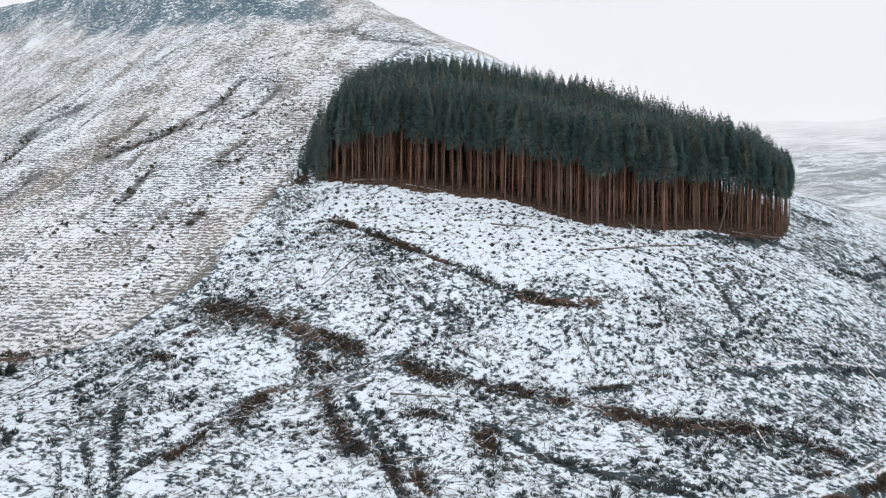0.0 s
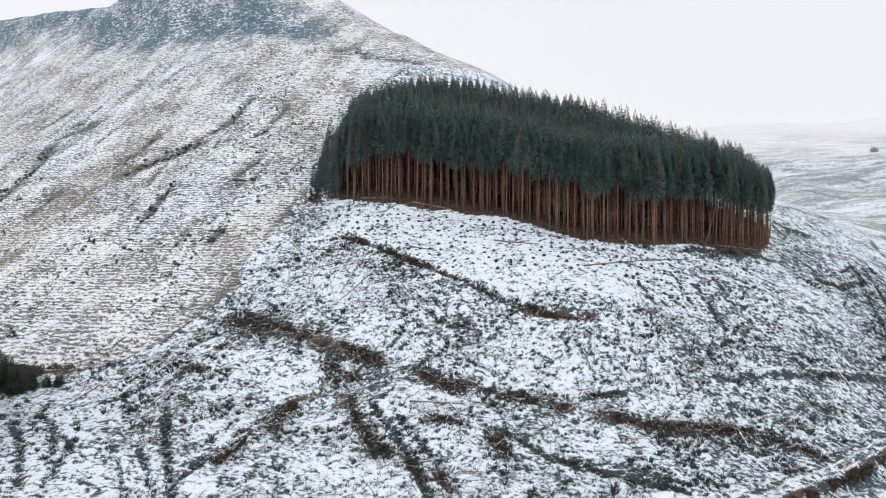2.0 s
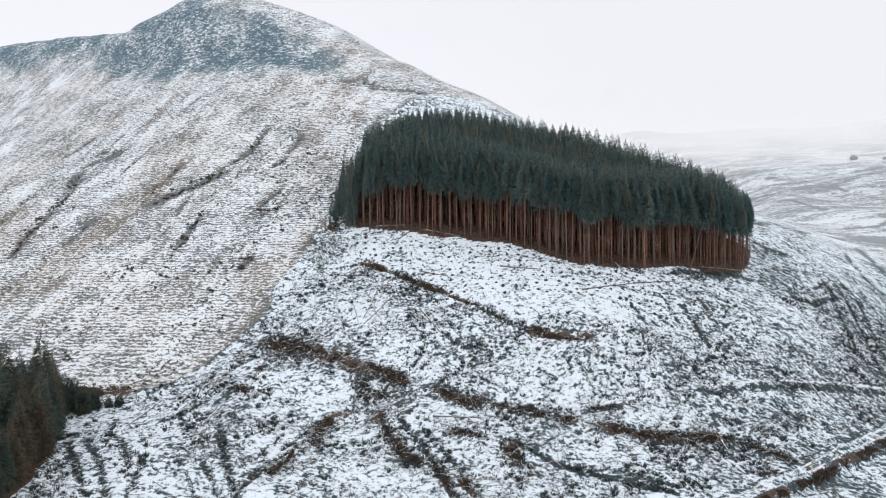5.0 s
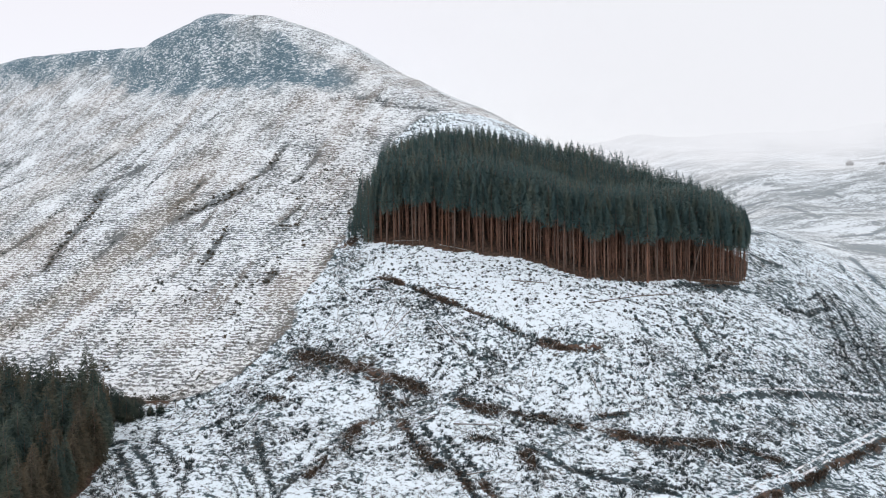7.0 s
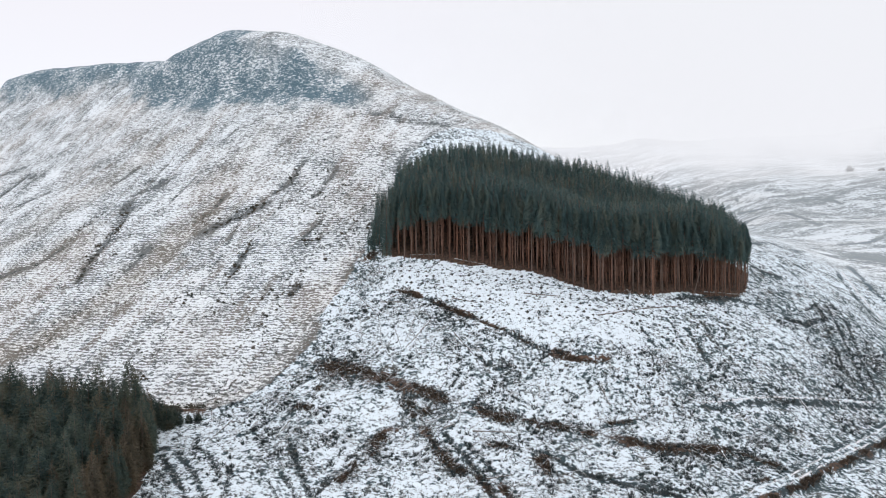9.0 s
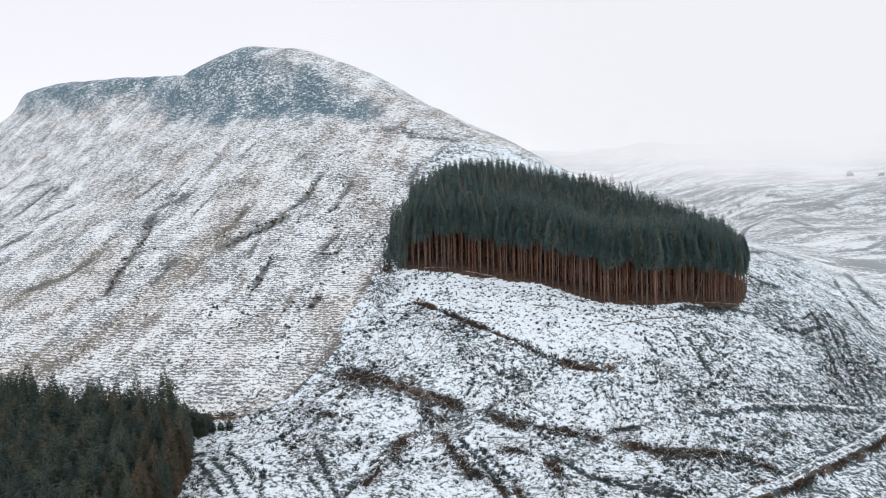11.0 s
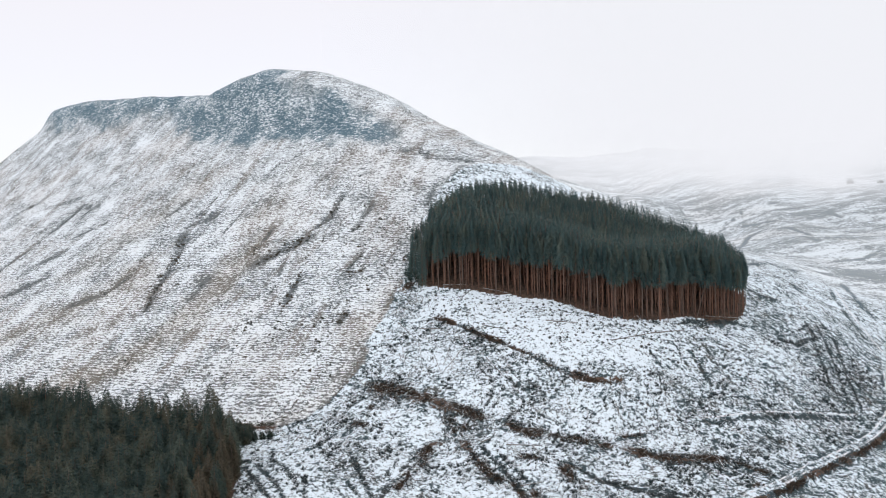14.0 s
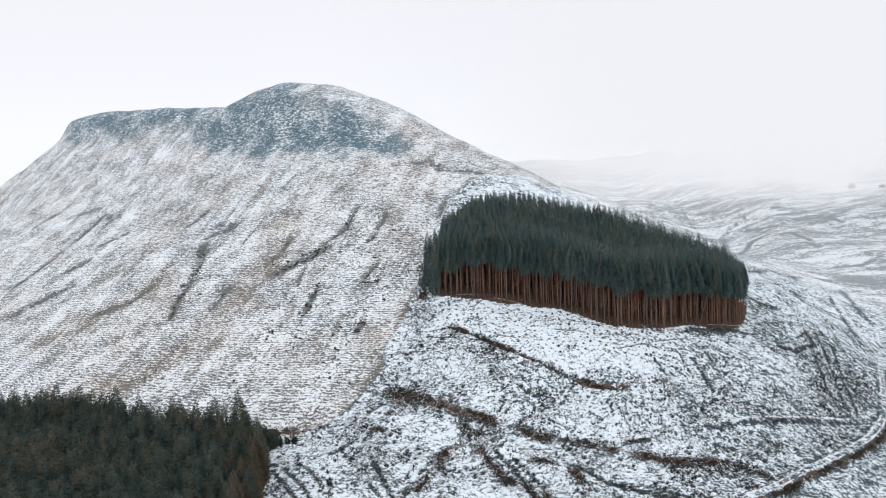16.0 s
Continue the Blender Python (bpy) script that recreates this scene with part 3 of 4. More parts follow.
def build_ground():
    xs = spread([(-330, -141, 1.75), (-141, 132, 0.75), (132, 200, 1.2), (200, 300, 2.2)], -2600, 2900, 1.12)
    ys = spread([(90, 262, 0.75), (262, 352, 1.25), (352, 520, 2.2)], -900, 4200, 1.07)
    x, y = np.meshgrid(xs, ys)
    z = relief(x, y)
    n, m = x.shape
    me = bpy.data.meshes.new("ground")
    k = np.arange(n * m).reshape(n, m)
    quads = np.stack([k[:-1, :-1], k[:-1, 1:], k[1:, 1:], k[1:, :-1]], -1).reshape(-1, 4)
    me.vertices.add(n * m)
    me.vertices.foreach_set("co", np.stack([x, y, z], -1).ravel().astype(np.float32))
    me.loops.add(quads.size)
    me.loops.foreach_set("vertex_index", quads.ravel().astype(np.int32))
    me.polygons.add(len(quads))
    me.polygons.foreach_set("loop_start", np.arange(0, quads.size, 4, dtype=np.int32))
    me.update(calc_edges=True)
    me.shade_smooth()
    s, q = up_along(x, y)
    wob = value_noise(x / 6, y / 6, 11) * 2.0 + value_noise(x / 2, y / 2, 12) * 0.8
    opn = inside(x + wob, y + wob * 0.6, HILL).astype(float)
    opn = np.maximum(opn, np.maximum(smooth(300, 345, s + wob), smooth(230, 300, s + wob) * smooth(60, 115, q)))
    brash = np.zeros_like(x)
    soil = np.zeros_like(x)
    bare_ = np.zeros_like(x)
    lump = value_noise(x / 4.0, y / 4.0, 23)
    gap = 0.62 + 0.38 * value_noise(x / 3.5, y / 3.5, 21) + 0.25 * value_noise(x / 11, y / 11, 22)
    for way, half, b, e_, depth in LINES:
        g = np.exp(-((way_dist(x + wob * 0.3, y - wob * 0.3, way)) / (half * (1.2 + 0.5 * lump))) ** 2) * np.clip(gap + 0.5 * (depth < -0.15) * (e_ < 0.5) + 0.3 * (e_ > 0.65), 0.1, 1)
        if depth < -0.15 and half < 1.1:
            bare_ = np.maximum(bare_, np.exp(-((way_dist(x + wob * 0.2, y, way) - half * 2.2) / (half * 0.7)) ** 2))
        brash, soil = np.maximum(brash, g * b), np.maximum(soil, g * e_)
    brash = brash - 0.8 * bare_ * np.clip(1.2 - brash * 1.6, 0, 1)
    for way, half in GULLIES:
        brash = np.maximum(brash, np.clip(gap, 0.1, 0.6) * np.exp(-(way_dist(x + wob * 0.35, y + wob * 0.2, way) / (half * 1.15)) ** 2))
    bank = np.exp(-(way_dist(x + wob * 0.4, y, BANK) / 2.4) ** 2)
    brash = np.maximum(brash, bank * (0.12 + 0.25 * opn) * np.clip(gap, 0, 1))
    fringe = np.exp(-(way_dist(x + wob, y, BANK[3:9]) / 5.5) ** 2) * opn
    soil = np.maximum(soil, 0.36 * fringe * np.clip(gap + 0.3, 0, 1))
    strip = np.exp(-(way_dist(x + wob * 0.15, y, BANK[3:]) / 0.6) ** 2)
    brash, soil = np.maximum(brash, strip * (0.4 + 0.3 * smooth(165, 150, y)) * np.clip(gap + 0.2, 0, 1)), np.maximum(soil, strip * (0.35 + 0.25 * smooth(165, 150, y)) * np.clip(gap + 0.1, 0, 1))
    soil = np.maximum(soil, 0.7 * np.exp(-(way_dist(x, y, [(-86, 143), (-72, 138)]) / 1.6) ** 2))
    for px, py, r, much in DRIFTS:
        brash = brash - much * np.exp(-((x + wob - px) ** 2 + (y - wob - py) ** 2) / (r * r))
    litter = inside(x, y, STAND)
    for dx, dy in ((0, 0.7), (0.7, 0), (-0.7, 0)):
        litter = litter & inside(x - dx - wob * 0.3, y - dy - wob * 0.3, STAND)
    soil = np.maximum(soil, litter * 1.0)
    soil = np.maximum(soil, inside(x, y, YOUNG) * 1.0)
    d = way_dist(x + wob * 0.12, y, ROAD)
    cut_bank = np.exp(-(way_dist(x + wob * 0.35, y - wob * 0.2, ROAD_BANK) / (1.0 + 0.35 * lump)) ** 2)
    brash = np.maximum(brash, 0.75 * cut_bank)
    soil = np.maximum(soil, 0.8 * cut_bank * np.clip(gap, 0.0, 0.95))
    rut = np.exp(-(way_dist(x, y, ROAD_RUT) / 0.55) ** 2)
    brash = np.maximum(brash, 0.6 * rut * np.clip(gap + 0.1, 0.1, 1))
    d2 = way_dist(x, y, TRACK)
    below = smooth(1, -1, y - 137 - 0.45 * (x - 49))
    brash = np.maximum(brash, np.exp(-((d2 - 1.4) / 0.8) ** 2) * below * np.clip(gap, 0.3, 1))
    d3 = way_dist(x, y, LANE)
    road = np.maximum(0.8 * np.exp(-(d3 / 0.8) ** 2), np.maximum((0.72 + 0.2 * lump) * np.exp(-((d - 0.75) / 0.42) ** 2), 0.8 * np.exp(-(d2 / 0.45) ** 2)))
    # more brash low down and by the valley, least under the stand's edge
    brash = brash + (0.20 * smooth(20, 70, x) + 0.07 * smooth(70, 125, x)) * (1 - opn) * (1 - 0.6 * smooth(195, 230, y)) - 0.09 * inside(x + wob, y + wob, CLEAR) - 0.07 * inside(x + wob, y + wob, CLEAR) * smooth(55, 35, x)
    up = s - cliff_foot(q) + wob * 1.5
    ck = smooth(-12, -6, up - 6 * smooth(330, 370, q)) * (1 - smooth(np.where(q < 280, 0, 9), np.where(q < 280, 10, 22), up)) * smooth(192, 222, q + wob * 3) * (1 - smooth(540, 600, q))
    tan = np.zeros_like(x)
    for way, half, much in TAN:
        tan = np.maximum(tan, much * np.exp(-(way_dist(x + wob, y - wob, way) / (half * (1 + 0.3 * lump))) ** 2))
    tan = tan * opn
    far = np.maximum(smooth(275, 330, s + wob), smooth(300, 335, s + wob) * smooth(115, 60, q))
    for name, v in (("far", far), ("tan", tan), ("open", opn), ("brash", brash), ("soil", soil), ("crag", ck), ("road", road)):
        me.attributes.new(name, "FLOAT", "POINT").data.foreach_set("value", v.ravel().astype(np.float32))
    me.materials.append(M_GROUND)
    return tagged(new("ground", me), "steep hillside under thin patchy snow with dead grass", "ground", kind="structure")


build_ground()


# ---- mesh helpers ----
def as_mesh(name, verts, faces, material, smoothed=False):
    me = bpy.data.meshes.new(name)
    me.from_pydata([tuple(v) for v in verts], [], [tuple(f) for f in faces])
    me.materials.append(material)
    if smoothed:
        me.shade_smooth()
    return me


def part(name, me, parent, label=""):
    ob = new(name, me)
    ob.parent = parent
    return tagged(ob, label)


def ground_at(x, y):
    return float(relief(np.array([x]), np.array([y]))[0])


def on_ground(spots):
    """Rows of x, y and the ground's height there."""
    p = np.array(spots, float)
    return np.column_stack([p, relief(p[:, 0], p[:, 1])])


def tube(rings, sides, rng, wobble=0.0):
    """A closed tube through rings of (centre, radius)."""
    v, f = [], []
    for c, r in rings:
        for k in range(sides):
            a = 2 * math.pi * k / sides
            w = 1 + wobble * (rng.random() - 0.5)
            v.append((c[0] + r * w * math.cos(a), c[1] + r * w * math.sin(a), c[2]))
    for i in range(len(rings) - 1):
        for k in range(sides):
            n = (k + 1) % sides
            f.append((i * sides + k, i * sides + n, (i + 1) * sides + n, (i + 1) * sides + k))
    f.append(tuple(range(sides - 1, -1, -1)))
    f.append(tuple(range((len(rings) - 1) * sides, len(rings) * sides)))
    return v, f


def trunk_mesh(rng, height, radius, stubs, bare):
    lean = (rng.random() - 0.5) * 0.5, (rng.random() - 0.5) * 0.5
    rings = []
    for k in range(5):
        t = k / 4
        rings.append(((lean[0] * t * t, lean[1] * t * t, height * t * 0.97 - (0.4 if k == 0 else 0)), radius * (1.25 if k == 0 else 1 - 0.86 * t)))
    v, f = tube(rings, 6, rng)
    for _ in range(stubs):
        # dead branches, thickest just under the green crown
        z, a, n = bare * (1.10 - 0.75 * rng.random() ** 2.2), rng.random() * 6.28, 0.4 + 1.3 * rng.random()
        ca, sa, b = math.cos(a), math.sin(a), len(v)
        x0, y0 = lean[0] * (z / height) ** 2, lean[1] * (z / height) ** 2
        v += [(x0, y0, z - 0.05), (x0, y0, z + 0.05), (x0 + ca * n, y0 + sa * n, z - n * rng.uniform(-0.1, 0.35))]
        f.append((b, b + 1, b + 2))
    return v, f


def crown_mesh(rng, base, height, width, twigs, ragged=0.0, coarse=1.0):
    """A loose cone of many thin twigs, set in rough whorls and thinning out towards the foot."""
    v, f = [], []
    tall = height - base
    whorls = max(6, round(tall / 0.75))
    while len(f) < twigs:
        t = rng.random()
        shape = (1 - t) ** 0.80 * (0.55 + 0.45 * min(1.0, t * 3.2))
        if rng.random() > (shape + 0.06) * (1 - ragged * max(0.0, 1 - 2.1 * t)):
            continue
        t = (int(t * whorls) + 0.75 * rng.random()) / whorls
        z, r = base + tall * t, width * shape + 0.10
        a = rng.random() * 6.283
        start, n = r * (0.15 + 0.5 * rng.random()), r * (0.30 + 0.32 * rng.random()) + 0.22
        rise = 0.75 * t - 0.45 + rng.gauss(0, 0.2)
        w = (0.09 + 0.11 * rng.random()) * coarse * (1 - 0.45 * t)
        yaw, roll = a + rng.gauss(0, 0.5), rng.gauss(0, 0.9)
        ca, sa, cy, sy, b = math.cos(a), math.sin(a), math.cos(yaw), math.sin(yaw), len(v)
        p = (ca * start, sa * start, z + rise * start * 0.6)
        d = (-sy * w * math.cos(roll), cy * w * math.cos(roll), w * math.sin(roll))
        v += [(p[0] - d[0], p[1] - d[1], p[2] - d[2]), (p[0] + d[0], p[1] + d[1], p[2] + d[2]), (p[0] + cy * n, p[1] + sy * n, p[2] + rise * n)]
        f.append((b, b + 1, b + 2))
        if rng.random() < 0.65 * (1 - t):
            # a spray hanging from the twig
            h = 0.25 + 0.45 * rng.random()
            u = 0.3 + 0.4 * rng.random()
            q = (p[0] + cy * n * u, p[1] + sy * n * u, p[2] + rise * n * u)
            v += [(q[0] - cy * 0.16 * coarse, q[1] - sy * 0.16 * coarse, q[2]), (q[0] + cy * 0.16 * coarse, q[1] + sy * 0.16 * coarse, q[2]), (q[0] + cy * 0.2 + rng.gauss(0, 0.1), q[1] + sy * 0.2 + rng.gauss(0, 0.1), q[2] - h)]
            f.append((b + 3, b + 4, b + 5))
    b = len(v)
    for k in range(3):
        a = k * 2.09
        v += [(0.08 * math.cos(a), 0.08 * math.sin(a), height - 1.0)]
    v += [(0, 0, height + 0.8)]
    f += [(b, b + 1, b + 3), (b + 1, b + 2, b + 3), (b + 2, b, b + 3)]
    return v, f


class Joined:
    """Gathers many moved copies of small shapes into one mesh of triangles."""

    def __init__(self):
        self.v, self.f, self.n, self.known = [], [], 0, {}

    def add(self, shape, x, y, z, turn, size, tilt=None):
        if id(shape) not in self.known:
            tris = [(f[0], f[k], f[k + 1]) for f in shape[1] for k in range(1, len(f) - 1)]
            self.known[id(shape)] = (np.array([tuple(p) for p in shape[0]], float), np.array(tris, np.int32), shape)
        v, f, _ = self.known[id(shape)]
        c, s = math.cos(turn), math.sin(turn)
        p = v * size
        p = np.stack([p[:, 0] * c - p[:, 1] * s, p[:, 0] * s + p[:, 1] * c, p[:, 2]], 1)
        if tilt is not None:
            p[:, 2] += p[:, 0] * tilt[0] + p[:, 1] * tilt[1]
        self.v.append(p + (x, y, z))
        self.f.append(f + self.n)
        self.n += len(v)

    def mesh(self, name, material):
        me = bpy.data.meshes.new(name)
        v, f = np.concatenate(self.v).astype(np.float32), np.concatenate(self.f).astype(np.int32)
        me.vertices.add(len(v))
        me.vertices.foreach_set("co", v.ravel())
        me.loops.add(f.size)
        me.loops.foreach_set("vertex_index", f.ravel())
        me.polygons.add(len(f))
        me.polygons.foreach_set("loop_start", np.arange(0, f.size, 3, dtype=np.int32))
        me.update(calc_edges=True)
        me.materials.append(material)
        return me


def plant_rows(poly, gap, rng, jitter):
    """Places in rows inside an outline."""
    xs, ys = [p[0] for p in poly], [p[1] for p in poly]
    out = []
    y = min(ys)
    while y < max(ys):
        x = min(xs)
        while x < max(xs):
            px, py = x + (rng.random() - 0.5) * jitter, y + (rng.random() - 0.5) * jitter
            out.append((px, py))
            x += gap
        y += gap
    p = np.array(out)
    return p[inside(p[:, 0], p[:, 1], poly)]


# ---- the standing block of tall spruce ----
rng = random.Random(3)
TALL, DEEP = [], []
for k in range(7):
    h = 21.8 + rng.random() * 1.0
    bare = h * (0.555 + 0.02 * k)
    trunk = trunk_mesh(rng, h, 0.12 + 0.08 * rng.random(), 55, bare)
    TALL.append((trunk, crown_mesh(rng, bare - 2.0, h, 2.3 + 0.5 * rng.random(), 2100, 0.96, 0.62)))
    DEEP.append((trunk_mesh(rng, h, 0.17, 0, bare), crown_mesh(rng, h - 9.0, h, 2.4 + 0.5 * rng.random(), 720, 0.3, 0.85)))
tall_trees = []
for trunk, crown in TALL:
    tree = new("spruce_tree")
    tagged(tree, "tall plantation spruce with bare reddish trunk and dark crown", "tree", "tall spruce stand")
    part("trunk", as_mesh("trunk", *trunk, M_BARK, True), tree, "bare reddish-brown trunk with dead stubs")
    part("crown", as_mesh("crown", *crown, M_NEEDLE), tree, "dark green drooping needle crown")
    tall_trees.append(tree)
# trees at the exposed flank keep their branches lower down
FLANK = []
for k in range(3):
    h = 19 + rng.random() * 4
    FLANK.append((trunk_mesh(rng, h, 0.13, 30, 5), crown_mesh(rng, 0.6 + 1.2 * k, h, 2.5, 1500, 0.2, 0.6)))
flank_trees = []
for trunk, crown in FLANK:
    tree = new("spruce_tree")
    tagged(tree, "edge spruce with sparse branches down to the ground", "tree", "tall spruce stand")
    part("trunk", as_mesh("trunk", *trunk, M_BARK, True), tree, "grey-brown trunk")
    part("crown", as_mesh("crown", *crown, M_NEEDLE), tree, "sparse dark needle crown")
    flank_trees.append(tree)

FRONT = STAND_FRONT
LEFT = [STAND[0], STAND[-1], STAND[-2]]
RIGHT = [(77, 188.4), (82.5, 193.5), (90, 209)]
places = on_ground(plant_rows(STAND, 2.0, rng, 1.2))
to_front, to_left, to_right = (way_dist(places[:, 0], places[:, 1], w) for w in (FRONT, LEFT, RIGHT))
used = [False] * 10
deep_trunks, deep_crowns = Joined(), Joined()
single = 0
for (x, y, z), front, left, right in zip(places, to_front, to_left, to_right):
    # the canopy rises more gently than the slope: trees get shorter uphill, and on the open flank
    tops = -24.1 - 0.150 * x + 0.485 * y
    lack = max(0.0, 21.6 - (tops - z)) * min(1.0, max(0.0, (front - 8) / 18))
    size = max(0.5, 1.02 - lack / 21.6) * (0.94 + 0.10 * rng.random()) + (0.06 if rng.random() < 0.05 else 0) + (0.05 if math.hypot(x - 39, y - 230) < 4 else 0)
    size *= (0.74 + 0.26 * min(1.0, left / 11)) * (0.80 + 0.20 * min(1.0, right / 10))
    turn = rng.random() * 6.28
    if left < 3.4 and rng.random() < 0.85:
        k = 7 + rng.randrange(3)
        src = flank_trees[k - 7]
    else:
        k = rng.randrange(7)
        src = tall_trees[k]
    if (front < 4.6 or right < 2.5 or left < 2.2) and single < 290:
        single += 1
        m = Matrix.LocRotScale((x, y, z), Euler((rng.gauss(0, 0.012), rng.gauss(0, 0.012), turn)), (size * (0.8 + 0.4 * rng.random()), size * (0.8 + 0.4 * rng.random()), size))
        if not used[k]:
            used[k] = True
            src.matrix_basis = m
        else:
            copy_thing(src, m)
    else:
        shape = DEEP[k] if k < 7 else FLANK[k - 7]
        deep_trunks.add(shape[0], x, y, z, turn, size)
        deep_crowns.add(shape[1], x, y, z, turn, size)
# bushy trees with branches to the ground close the stand's upper flank
LOW = [(trunk_mesh(rng, 11.5, 0.11, 0, 1), crown_mesh(rng, 0.3, 11.5, 2.3 + 0.3 * k, 2000, 0.0, 0.6)) for k in range(2)]
low_trees = []
for x, y, size in ((-34.0, 199.8, 0.55), (-33.0, 202.6, 0.85), (-33.9, 204.6, 0.8), (-32.6, 206.6, 1.1), (-33.2, 211.2, 1.05), (-32.4, 216.2, 1.12), (-31.2, 221.2, 1.1), (-29.4, 226.8, 1.0), (-35.4, 198.2, 0.4), (-35.2, 201.6, 0.55), (-34.6, 208.6, 0.6), (-26.0, 231.5, 1.0)):
    m = Matrix.LocRotScale((x, y, ground_at(x, y)), Euler((0, 0, rng.random() * 6.28)), (size, size, size))
    if len(low_trees) < 2:
        trunk, crown = LOW[len(low_trees)]
        tree = new("spruce_tree")
        tagged(tree, "short bushy spruce with branches down to the snow", "tree", "tall spruce stand")
        part("trunk", as_mesh("trunk", *trunk, M_BARK, True), tree, "thin grey-brown trunk")
        part("crown", as_mesh("crown", *crown, M_NEEDLE), tree, "dark green crown reaching the ground")
        tree.matrix_basis = m
        low_trees.append(tree)
    else:
        copy_thing(low_trees[rng.randrange(2)], m)
wood = new("spruce_wood")
tagged(wood, "dense block of tall dark spruce on the snowy slope", "forest", kind="stuff")
tagged(part("trunks", deep_trunks.mesh("trunks", M_BARK), wood, "close bare brown trunks"), kind="stuff")
tagged(part("crowns", deep_crowns.mesh("crowns", M_NEEDLE), wood, "dark green needle crowns"), kind="stuff")

# ---- the young plantation in the valley ----
rng = random.Random(8)
SMALL, SMALL_DEEP = [], []
for k in range(7):
    h = 11 + rng.random() * 2.5
    SMALL.append((trunk_mesh(rng, h, 0.12, 0, 1), crown_mesh(rng, 0.4, h, 3.0 + 0.7 * rng.random(), 2600, 0.0, 0.72)))
    SMALL_DEEP.append((trunk_mesh(rng, h, 0.12, 0, 1), crown_mesh(rng, h - 8.0, h, 3.0 + 0.7 * rng.random(), 1000, 0.0, 0.9)))
small_trees = []
for trunk, crown in SMALL:
    tree = new("young_spruce")
    tagged(tree, "young bushy spruce in a close dark plantation", "tree", "young spruce plantation")
    part("trunk", as_mesh("trunk", *trunk, M_BARK_YOUNG, True), tree, "thin brown trunk")
    part("crown", as_mesh("crown", *crown, M_YOUNG), tree, "dense blue-green needle crown")
    small_trees.append(tree)
brown_trees = []
for trunk, crown in (SMALL[1], SMALL[4]):
    tree = new("young_conifer")
    tagged(tree, "young brown-tinged conifer at the dark plantation's edge", "tree", "young spruce plantation")
    part("trunk", as_mesh("trunk", *trunk, M_BARK_YOUNG, True), tree, "thin brown trunk")
    part("crown", as_mesh("crown", *crown, M_LARCH), tree, "olive-brown feathery crown")
    brown_trees.append(tree)
EDGE = YOUNG[:8]
places = on_ground(plant_rows(YOUNG, 3.1, rng, 2.2))
TAIL = [(-84.5, 132.0, 0.72), (-82.0, 130.5, 0.66), (-80.0, 132.5, 0.52), (-86.5, 136.5, 0.7), (-78.0, 131.2, 0.44), (-83.0, 135.0, 0.55), (-75.8, 132.5, 0.32), (-73.6, 133.2, 0.24), (-77.5, 134.5, 0.34), (-71.6, 133.8, 0.16)]
to_edge = way_dist(places[:, 0], places[:, 1], EDGE)
swell = value_noise(places[:, 0] / 9, places[:, 1] / 9, 31)
placed, single = [], 0
deep_trunks, deep_crowns = Joined(), Joined()
for (x, y, z), edge, lush in zip(places, to_edge, swell):
    k, turn, size = rng.randrange(7), rng.random() * 6.28, 0.76 + 0.42 * rng.random() + 0.10 * lush + 0.10 * min(1.0, max(0.0, (-x - 100) / 40))
    size += 0.22 * math.exp(-((x + 105) ** 2 + (y - 139) ** 2) / 70) - 0.10 * math.exp(-((x + 80) ** 2 + (y - 128) ** 2) / 60)
    if edge < 9 and single < 290:
        single += 1
        m = Matrix.LocRotScale((x, y, z), Euler((rng.gauss(0, 0.02), rng.gauss(0, 0.02), turn)), (size, size, size))
        brown = rng.random() < (0.32 if x > -96 else 0.12)
        source = brown_trees[k % 2] if brown else small_trees[k]
        if source not in placed:
            placed.append(source)
            source.matrix_basis = m
        else:
            copy_thing(source, m)
    elif x > -185:
        deep_trunks.add(SMALL_DEEP[k][0], x, y, z, turn, size)
        deep_crowns.add(SMALL_DEEP[k][1], x, y, z, turn, size)
for count, (x, y, size) in enumerate(TAIL):
    copy_thing(small_trees[count % 7], Matrix.LocRotScale((x, y, ground_at(x, y)), Euler((0, 0, rng.random() * 6.28)), (size * 1.5 + 0.15, size * 1.5 + 0.15, size)))
wood = new("young_wood")
tagged(wood, "dense young spruce plantation in the valley bottom", "forest", kind="stuff")
tagged(part("trunks", deep_trunks.mesh("trunks", M_BARK_YOUNG), wood), kind="stuff")
tagged(part("crowns", deep_crowns.mesh("crowns", M_YOUNG), wood, "dark blue-green needle crowns"), kind="stuff")


# ---- felled land: stumps, logs, brash and tufts ----
rng = random.Random(12)


def stump_mesh(rng):
    v, f = tube([((0, 0, -0.25), 0.50), ((0, 0, 0.06), 0.40), ((0.02, 0, 0.22), 0.29), ((0.03, 0.01, 0.40), 0.26)], 9, rng, 0.3)
    return as_mesh("stump_body", v, f, M_STUMP)


def stump_moss(rng):
    """A ragged low mound of dead needles and grass heaped round the foot."""
    v, f = [(0, 0, 0.12)], []
    for k in range(22):
        a, out = 6.283 * k / 22, k % 2
        r = (0.62 + 0.25 * rng.random()) if out else (0.34 + 0.1 * rng.random())
        v.append((math.cos(a) * r, math.sin(a) * r, (0.05 + 0.28 * rng.random()) if out else -0.12))
    for k in range(22):
        f.append((0, 1 + k, 1 + (k + 1) % 22))
    return as_mesh("dead_grass", v, f, M_TUFT)


